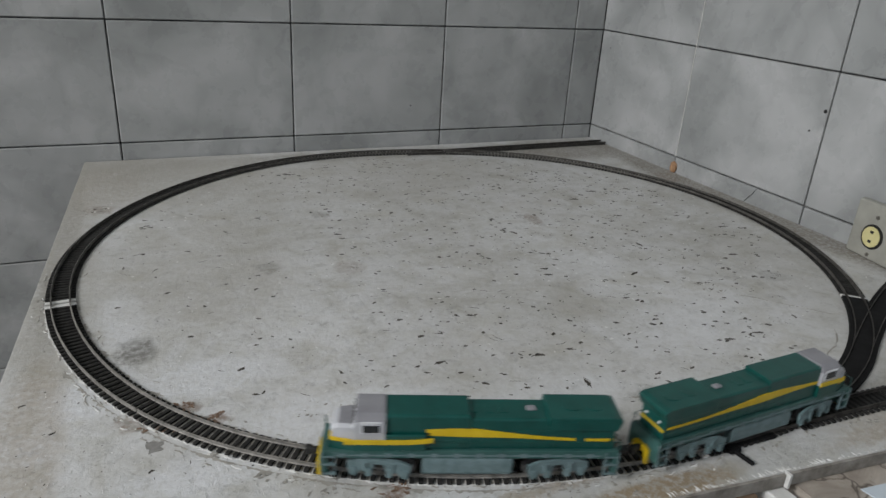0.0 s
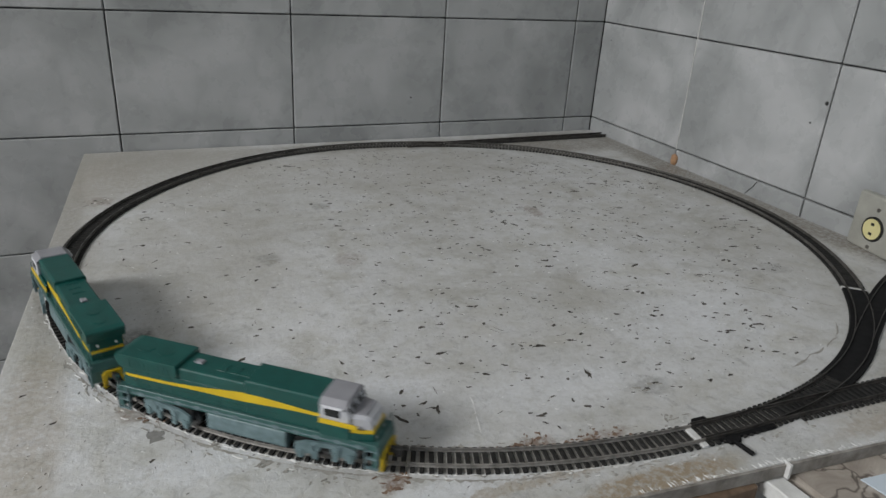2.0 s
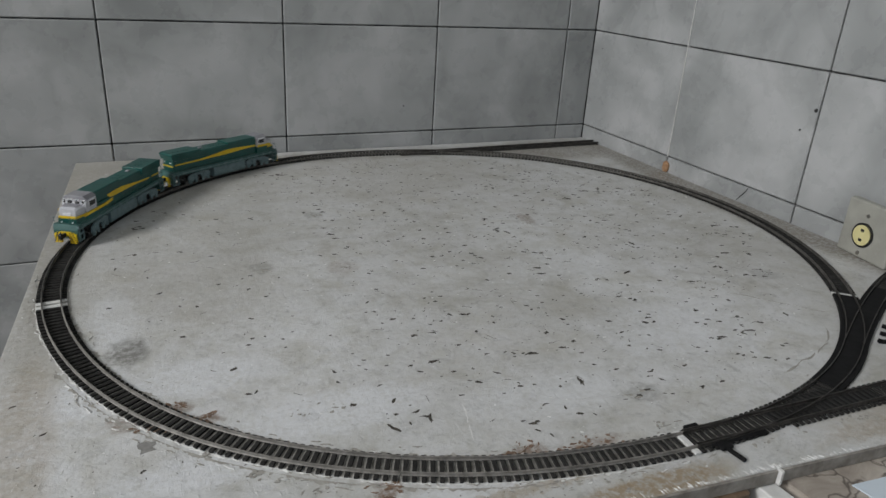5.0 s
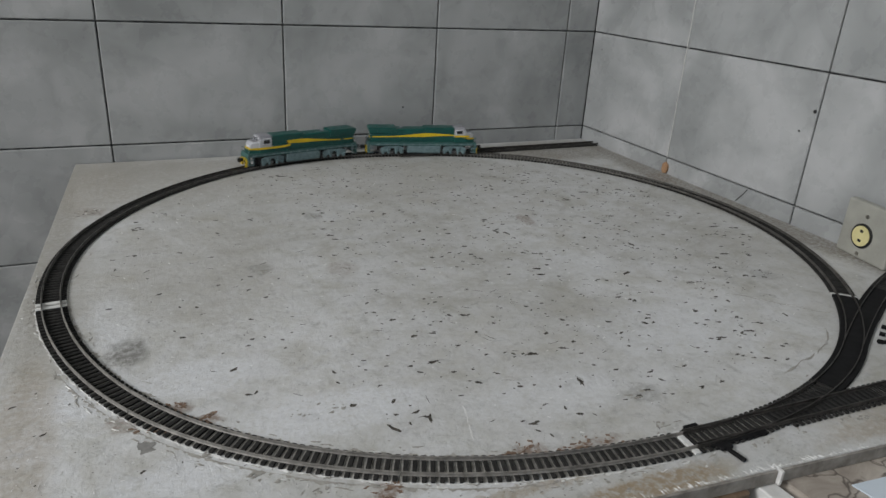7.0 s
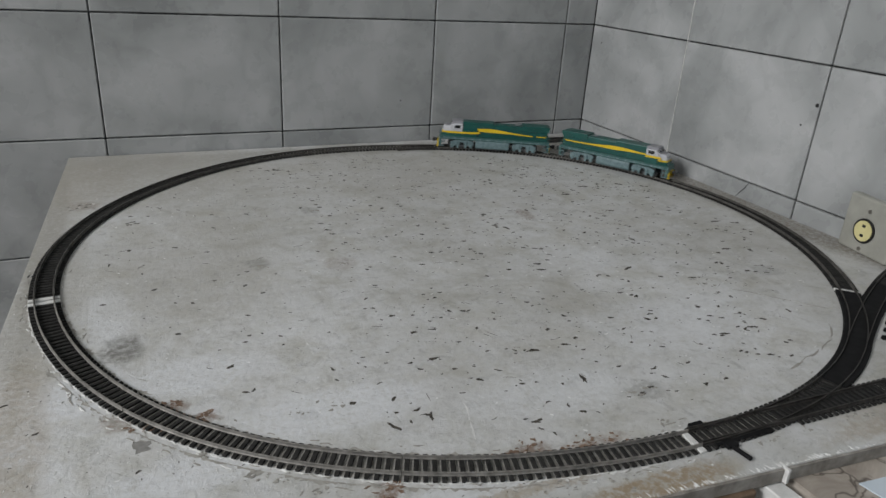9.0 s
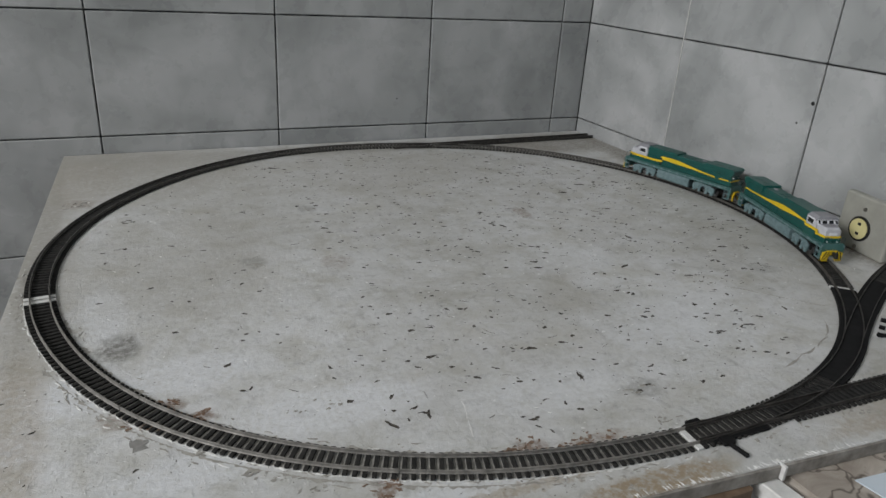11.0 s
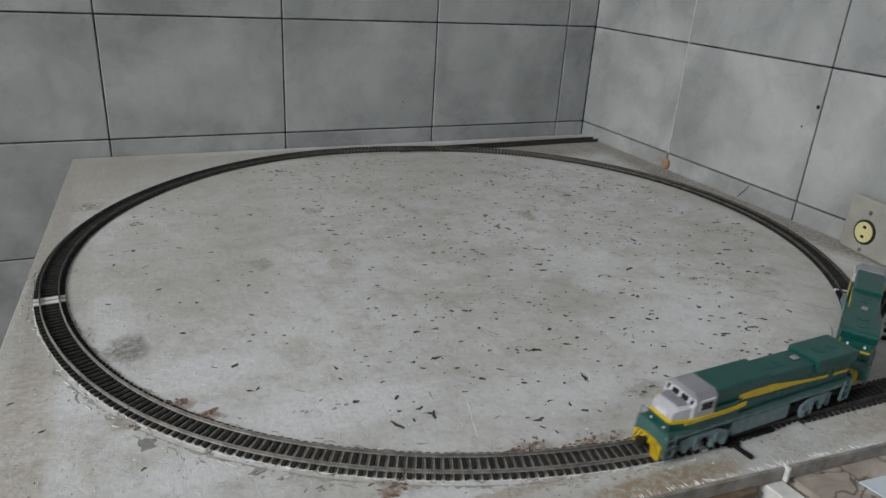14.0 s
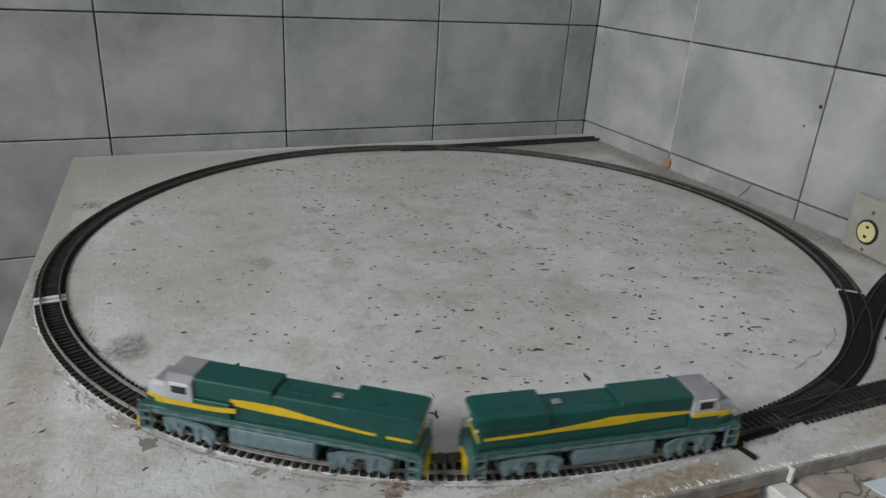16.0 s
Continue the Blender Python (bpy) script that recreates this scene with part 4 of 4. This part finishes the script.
def make_chips():
    rng = random.Random(21)
    bm = bmesh.new()
    for x, y, ln, turn in CHIPS_FAR + CHIPS_MID + CHIPS_NEAR + CHIPS_EAST + CHIPS_WEST:
        ln = ln * 0.001
        add_chip(bm, rng, x, y, ln * 1.0, max(0.0016, min(0.0046, ln * rng.uniform(0.28, 0.46))), radians(turn), 0.00035)
    tagged(part("paint_chips", bm, M_CHIP), "dark scars where the white paint has chipped off", "paint chip", kind="stuff")
    bm = bmesh.new()
    count = 0
    while count < 1250:
        x, y = rng.uniform(-1.0, -0.06), rng.uniform(-0.93, -0.08)
        inside = math.hypot((x - OVAL_X) / 0.455, (y - OVAL_Y) / 0.42)
        keep = 0.25 + 0.75 * (x > -0.72) * (0.4 + 0.6 * (noise.noise((x * 7, y * 7, 3.0)) > -0.1))
        if inside > 0.985 or rng.random() > keep:
            continue
        ln = 0.0016 + 0.0052 * rng.random() ** 2.6
        add_chip(bm, rng, x, y, ln * 1.3, ln * rng.uniform(0.45, 0.8), rng.gauss(-0.25, 0.5), 0.0003)
        count += 1
    for k in range(190):
        # thin scratches
        x, y = rng.uniform(-1.0, -0.1), rng.uniform(-0.90, -0.10)
        if math.hypot((x - OVAL_X) / 0.455, (y - OVAL_Y) / 0.42) < 0.96:
            add_chip(bm, rng, x, y, rng.uniform(0.006, 0.016), rng.uniform(0.0004, 0.0008), rng.gauss(-0.25, 0.6), 0.00025)
    for k in range(130):
        x, y = rng.uniform(-1.06, -0.55), rng.uniform(-0.955, -0.70)
        if math.hypot((x - OVAL_X) / 0.49, (y - OVAL_Y) / 0.46) > 1.04 and y > -0.95 + 0.0:
            add_chip(bm, rng, x, y, rng.uniform(0.001, 0.004), rng.uniform(0.0005, 0.0011), rng.gauss(0.9, 0.6), 0.00025)
    tagged(part("paint_specks", bm, M_CHIP), "small dark specks and scratches in the white paint", "paint speck", kind="stuff")


make_chips()


def make_smears():
    """Ridges of spilt paint and grime flecks that follow the edges of the track."""
    rng = random.Random(8)
    white, grime = bmesh.new(), bmesh.new()
    for k in range(210):
        s = rng.uniform(2.20, 3.00) if k < 170 else rng.uniform(0, LAP)
        p, d = loop_frame(s)
        side = Vector((-d.y, d.x, 0))
        outer = rng.random() < 0.6
        q = p + side * ((1 if outer else -1) * (0.0155 + 0.012 * rng.random() ** 2.0))
        turn = math.atan2(d.y, d.x) + rng.gauss(0, 0.25)
        ln = rng.uniform(0.003, 0.016)
        if q.y < -0.992 + 0.08 * abs(q.x + 0.65):
            continue
        if rng.random() < (0.35 if outer else 0.08):
            add_chip(white, rng, q.x, q.y, ln * 0.6, rng.uniform(0.0006, 0.0016), turn, rng.uniform(0.0003, 0.0011))
        else:
            add_chip(grime, rng, q.x, q.y, ln * 0.7, rng.uniform(0.0006, 0.0020), turn, 0.0004)
    for k in range(90):
        # brush ridges on the front corner of the board
        x, y = rng.uniform(-1.05, -0.80), rng.uniform(-0.935, -0.78)
        if math.hypot((x - OVAL_X) / 0.50, (y - OVAL_Y) / 0.46) > 1.04:
            add_chip(white, rng, x, y, rng.uniform(0.002, 0.007), rng.uniform(0.0004, 0.0008), 1.5 + rng.gauss(0, 0.12), rng.uniform(0.0002, 0.0005))
    for k in range(16):
        x, y = rng.gauss(-0.999, 0.009), rng.gauss(-0.262, 0.009)
        add_chip(white if k % 4 == 0 else grime, rng, x, y, rng.uniform(0.003, 0.009), rng.uniform(0.001, 0.003), rng.uniform(0, 3), 0.0006)
    tagged(part("paint_smears", white, M_SPLINTER_GLINT), "white ridges of spilt paint along the track", "paint smear", kind="stuff")
    tagged(part("grime_flecks", grime, M_STAIN), "grey-brown grime flecks along the track", "grime", kind="stuff")


make_smears()


def paint_bead(name, label, mat, s0, s1, side_of, near, width, height, seed):
    """An uneven, ragged ribbon that follows one edge of the track."""
    rng = random.Random(seed)
    bm = bmesh.new()
    n = int((s1 - s0) / 0.0017)
    rows = []
    for i in range(n + 1):
        p, d = loop_frame(s0 + (s1 - s0) * i / n)
        side = Vector((-d.y, d.x, 0)) * side_of
        k = i * 0.11
        fade = min(1.0, i / 12, (n - i) / 12)
        lump = 0.35 + 1.3 * noise.noise((k, seed, 0.0)) + 0.8 * noise.noise((k * 4.1, seed, 5.0)) + rng.uniform(-0.12, 0.12)
        w = max(0.0002, width * max(0.05, lump) * fade)
        h = height * max(0.12, 0.55 + noise.noise((k * 2.3, seed, 9.0)) + rng.uniform(-0.15, 0.15))
        a = near + rng.uniform(-0.0004, 0.0004)
        rows.append([bm.verts.new((*(p + side * (a + w * f)).xy, z)) for f, z in ((0.0, 0.0001), (0.15, h), (0.55, h * 0.75), (1.0, 0.0001))])
    for a, b in zip(rows, rows[1:]):
        for j in range(3):
            bm.faces.new((a[j], a[j + 1], b[j + 1], b[j]))
        bm.faces.new((a[3], a[0], b[0], b[3]))
    bm.faces.new(rows[0])
    bm.faces.new(rows[-1][::-1])
    tagged(part(name, bm, mat), label, "paint bead")


paint_bead("white_paint_bead", "ragged bead of white paint along the outer sleeper ends", M_WHITE_PLASTIC, 2.42, 2.93, 1, 0.0144, 0.0028, 0.0010, 3)
paint_bead("white_paint_bead", "thin bead of white paint along the front sleeper ends", M_WHITE_PLASTIC, 2.26, 2.42, 1, 0.0146, 0.0024, 0.0008, 11)
paint_bead("grime_line", "ragged grey grime line along the inner sleeper ends", M_STAIN, 2.36, 2.93, -1, 0.0146, 0.0040, 0.0004, 17)
paint_bead("grime_line", "brown grime line along the outer edge of the white bead", M_STAIN, 2.36, 2.80, 1, 0.0190, 0.0050, 0.0004, 23)
paint_bead("rust_line", "rusty brown crumbs along the inner sleeper ends", M_RUST, 2.60, 2.69, -1, 0.0142, 0.0048, 0.0012, 29)
paint_bead("rust_line", "rusty brown crumbs along the front inner sleeper ends", M_RUST, 2.30, 2.43, -1, 0.0142, 0.0050, 0.0010, 31)


def make_crease(name, label, points, width, mat):
    bm = bmesh.new()
    rng = random.Random(len(points))
    for (x0, y0), (x1, y1) in zip(points, points[1:]):
        ln = math.hypot(x1 - x0, y1 - y0)
        add_chip(bm, rng, (x0 + x1) / 2, (y0 + y1) / 2, ln * 1.25, width, math.atan2(y1 - y0, x1 - x0), 0.0003)
    tagged(part(name, bm, mat), label, "paint scratch")


make_crease("long_scratch", "long thin brown scratch across the white paint", [(-0.296, -0.748), (-0.27, -0.774), (-0.245, -0.80), (-0.218, -0.826)], 0.0016, M_STAIN)
make_crease("curved_scratch", "curved brown scratch in the white paint by the turnout", [(-0.383, -0.905), (-0.344, -0.893), (-0.317, -0.887), (-0.289, -0.876), (-0.259, -0.854)], 0.0026, M_STAIN)
make_crease("white_scratch", "bright white scratch in the old paint", [(-0.697, -0.849), (-0.703, -0.872), (-0.708, -0.891)], 0.0014, M_SPLINTER_GLINT)


# x, y, spread in millimetres, count
SCUFFS = [(-0.404, -0.448, 9, 9), (-0.413, -0.473, 7, 6), (-0.274, -0.472, 8, 7), (-0.548, -0.888, 8, 8), (-0.529, -0.883, 5, 4), (-0.551, -0.925, 5, 4), (-0.827, -0.814, 9, 9), (-0.801, -0.817, 7, 5)]
SCUFFS += [(-0.704, -0.359, 9, 10), (-0.808, -0.526, 8, 12), (-0.710, -0.545, 9, 8), (-0.857, -0.884, 10, 10), (-0.869, -0.876, 8, 8), (-0.900, -0.843, 9, 9), (-0.825, -0.905, 10, 9), (-0.670, -0.962, 12, 8), (-0.635, -0.975, 12, 7), (-0.374, -0.979, 7, 7), (-0.388, -0.977, 7, 5), (-0.445, -0.975, 8, 5), (-0.488, -0.978, 9, 6), (-0.253, -0.224, 8, 6), (-0.320, -0.728, 10, 8)]
RUSTY = [(-0.788, -0.920, 8, 18), (-0.794, -0.930, 5, 8), (-0.940, -0.797, 8, 16), (-0.930, -0.806, 6, 8), (-0.918, -0.772, 6, 14), (-0.899, -0.794, 6, 14), (-0.676, -0.916, 8, 18), (-0.632, -0.927, 10, 16), (-0.605, -0.930, 8, 8)]


def make_scuffs():
    """Clusters of scraped grey paint, rusty crumbs by the track, and pale flecks as highlights all over."""
    rng = random.Random(77)
    for name, label, cat, mat, spots in (("paint_scuffs", "clustered grey scrapes in the white paint", "paint scuff", M_STAIN, SCUFFS), ("rust_crumbs", "rusty brown crumbs lying beside the track", "rust crumb", M_RUST, RUSTY)):
        bm = bmesh.new()
        for x, y, spread, count in spots:
            turn = rng.uniform(-0.6, 0.4)
            for k in range(count):
                u, w = rng.gauss(0, spread * 0.0008), rng.gauss(0, spread * 0.0004)
                ln = rng.uniform(0.0015, 0.0062)
                add_chip(bm, rng, x + u * math.cos(turn) - w * math.sin(turn), y + u * math.sin(turn) + w * math.cos(turn), ln, ln * rng.uniform(0.3, 0.7), turn + rng.gauss(0, 0.5), rng.uniform(0.0003, 0.0007))
        tagged(part(name, bm, mat), label, cat, kind="stuff")
    # white flecks in place of glints on the relief of the paint
    bm = bmesh.new()
    for k in range(420):
        x, y = rng.uniform(-1.03, -0.06), rng.uniform(-0.94, -0.20)
        if abs(math.hypot(x - OVAL_X, y - OVAL_Y) - 0.475) > 0.03 and y > -0.955 - 0.078 * (x + 1.07) + 0.01:
            add_chip(bm, rng, x, y, rng.uniform(0.001, 0.0034), rng.uniform(0.0004, 0.0011), rng.gauss(-0.2, 0.8), rng.uniform(0.0003, 0.0008))
    tagged(part("pale_flecks", bm, M_SPLINTER_GLINT), "pale raised flecks standing for highlights on the paint relief", "paint fleck", kind="stuff")
    bm = bmesh.new()
    add_chip(bm, rng, -0.944, -0.819, 0.0165, 0.0150, 0.3, 0.0003)
    tagged(part("grey_blot", bm, M_BLOT), "round grey blot on the white paint", "paint blot")


make_scuffs()


# ------------------------------------------------------------------ things on the walls
def make_outlet():
    plate = thing("wall_outlet", "loose cream plastic outlet plate with a round yellowed socket", "wall outlet")
    m = pose(-0.0215, -0.7195, 0.0390, 0, 0, -10)
    plate.matrix_basis = m
    bm = box((-0.0075, -0.0425, -0.0388), (0.0065, 0.0425, 0.0390), 0.0035, 3)
    part("plate", bm, M_CREAM, plate)
    socket = part("socket_ring", cyl((-0.0080, 0.0040, -0.0060), 0, 0.0172, 0.0030, 40), M_BLACK, plate, "black ring round the socket")
    part("socket_face", cyl((-0.0088, 0.0040, -0.0060), 0, 0.0142, 0.0036, 40), M_SOCKET, socket, "yellowed socket face")
    for z in (0.0010, -0.0125):
        part("contact_slot", box((-0.0112, 0.0012, z - 0.0019), (-0.0100, 0.0068, z + 0.0019), 0.0005), M_BLACK, socket)
    for z in (0.0215, -0.0320):
        part("screw", cyl((-0.0078, 0.0040, z), 0, 0.0028, 0.0016, 14), M_SCREW, plate)
    return plate


make_outlet()


def make_putty():
    bm = bmesh.new()
    bmesh.ops.create_icosphere(bm, subdivisions=3, radius=1.0)
    for v in bm.verts:
        n = noise.noise(v.co * 2.2) * 0.25
        v.co = Vector((v.co.x * 0.005, v.co.y * 0.0078, v.co.z * 0.0112)) * (1 + n)
        v.co.z = max(v.co.z, -0.0092)
    ob = part("putty_lump", bm, M_PUTTY)
    ob.location = (-0.003, -0.287, 0.0092)
    tagged(ob, "lump of orange-brown putty in the tile corner", "putty lump")


make_putty()
bm = bmesh.new()
add_tube(bm, [(-0.0007, -0.485, 0.0270), (-0.0007, -0.4795, 0.0170), (-0.0007, -0.4725, 0.0090), (-0.0007, -0.4660, 0.0005)], 0.0008, 5)
tagged(part("tile_crack", bm, M_BLACK), "dark jagged crack across the lowest tile", "tile crack")
bm = bmesh.new()
add_cyl(bm, (-0.437, -0.0008, 0.0812), 1, 0.0017, 0.0008, 10)
tagged(part("nail_hole", bm, M_BLACK), "small black nail hole in a tile", "nail hole")
for y, z, r in ((-0.5540, 0.1420, 0.0016), (-0.5730, 0.1750, 0.0030), (-0.0340, 0.1990, 0.0013)):
    bm = bmesh.new()
    add_cyl(bm, (-0.0008, y, z), 0, r, 0.0008, 9)
    tagged(part("nail_hole", bm, M_BLACK), "small dark hole in a tile of the side wall", "nail hole")


# ------------------------------------------------------------------ what moves
PIVOT, COUPLED = 0.0625, 0.2425
HEAD = [(0, -0.5515), (1, -0.3475), (2, -0.1455), (3, 0.0560), (4, 0.2530), (5, 0.4540), (6, 0.6550), (7, 0.8545), (8, 1.0510), (9, 1.2410), (10, 1.4310), (11, 1.6200), (12, 1.8090), (13, 1.9955), (14, 2.1804), (15, 2.3690), (16, 2.5645)]


def lead_at(t):
    return float(np.interp(t, [r[0] for r in HEAD], [r[1] for r in HEAD]))


def loco_pose(s, flip):
    a, b = on_loop(s + PIVOT), on_loop(s - PIVOT)
    d = (a - b).normalized()
    if flip:
        d = -d
    c = (a + b) / 2
    return Matrix.Translation((c.x, c.y, RAIL_TOP)) @ Matrix.Rotation(math.atan2(d.y, d.x), 4, "Z")


def motions():
    times = [k * 0.2 for k in range(81)]
    for loco, lag, flip in ((lead_loco, 0.0, False), (tail_loco, COUPLED, True)):
        rows = [(t, loco_pose(lead_at(t) - lag, flip)) for t in times]
        walk(loco, rows)
        for bogie in [o for o in loco.children if o.name.startswith("bogie")]:
            side = bogie.matrix_basis.translation.x
            out = []
            for t, m in rows:
                s = lead_at(t) - lag + (side if not flip else -side)
                p, d = loop_frame(s)
                if flip:
                    d = -d
                local = m.to_3x3().inverted() @ d
                out.append((t, pose(side, 0, 0, 0, 0, math.degrees(math.atan2(local.y, local.x)))))
            walk(bogie, out)


# ------------------------------------------------------------------ tiles
def tile_mesh(w, h, axis):
    """A tile face with bevelled edges, its corner at the origin, facing -y (axis 1) or -x (axis 0)."""
    bm = bmesh.new()
    if axis == 1:
        add_box(bm, (0, -0.0005, 0), (w, 0.0058, h), 0.0013)
    else:
        add_box(bm, (-0.0005, 0, 0), (0.0058, w, h), 0.0013)
    return mesh_of("tile", bm, M_TILE)


def lay_tiles(owner, axis, first, width, lo):
    """Tiles from the corner at 0 towards minus, the cut one first."""
    cache = {}
    edges = [0.0]
    x = first
    while x > lo:
        edges.append(x)
        x -= width
    edges.append(lo)
    zs = [FLOOR_Z]
    z = ROW_Z - TILE_H * math.floor((ROW_Z - FLOOR_Z) / TILE_H)
    while z < CEIL_Z - 0.01:
        if z > FLOOR_Z + 0.01:
            zs.append(z)
        z += TILE_H
    zs.append(CEIL_Z)
    for a1, a0 in zip(edges, edges[1:]):
        for z0, z1 in zip(zs, zs[1:]):
            w, h = a1 - a0 - JOINT, z1 - z0 - JOINT
            key = (round(w, 4), round(h, 4))
            if key not in cache:
                cache[key] = tile_mesh(w, h, axis)
            ob = new("tile", cache[key])
            ob.parent = owner
            p = [0, 0, z0 + JOINT / 2]
            p[1 - axis] = a0 + JOINT / 2
            ob.location = p


lay_tiles(wall_north, 1, -0.0715, 0.2990, WEST_X)
lay_tiles(wall_east, 0, -0.2838, 0.2945, SOUTH_Y)
part("grout_line", box((-0.0002, -0.2844, 0.0290), (0.0060, -0.2830, 0.4340), 0.0002), M_WHITE_PLASTIC, wall_east, "pale filler in one joint")

motions()
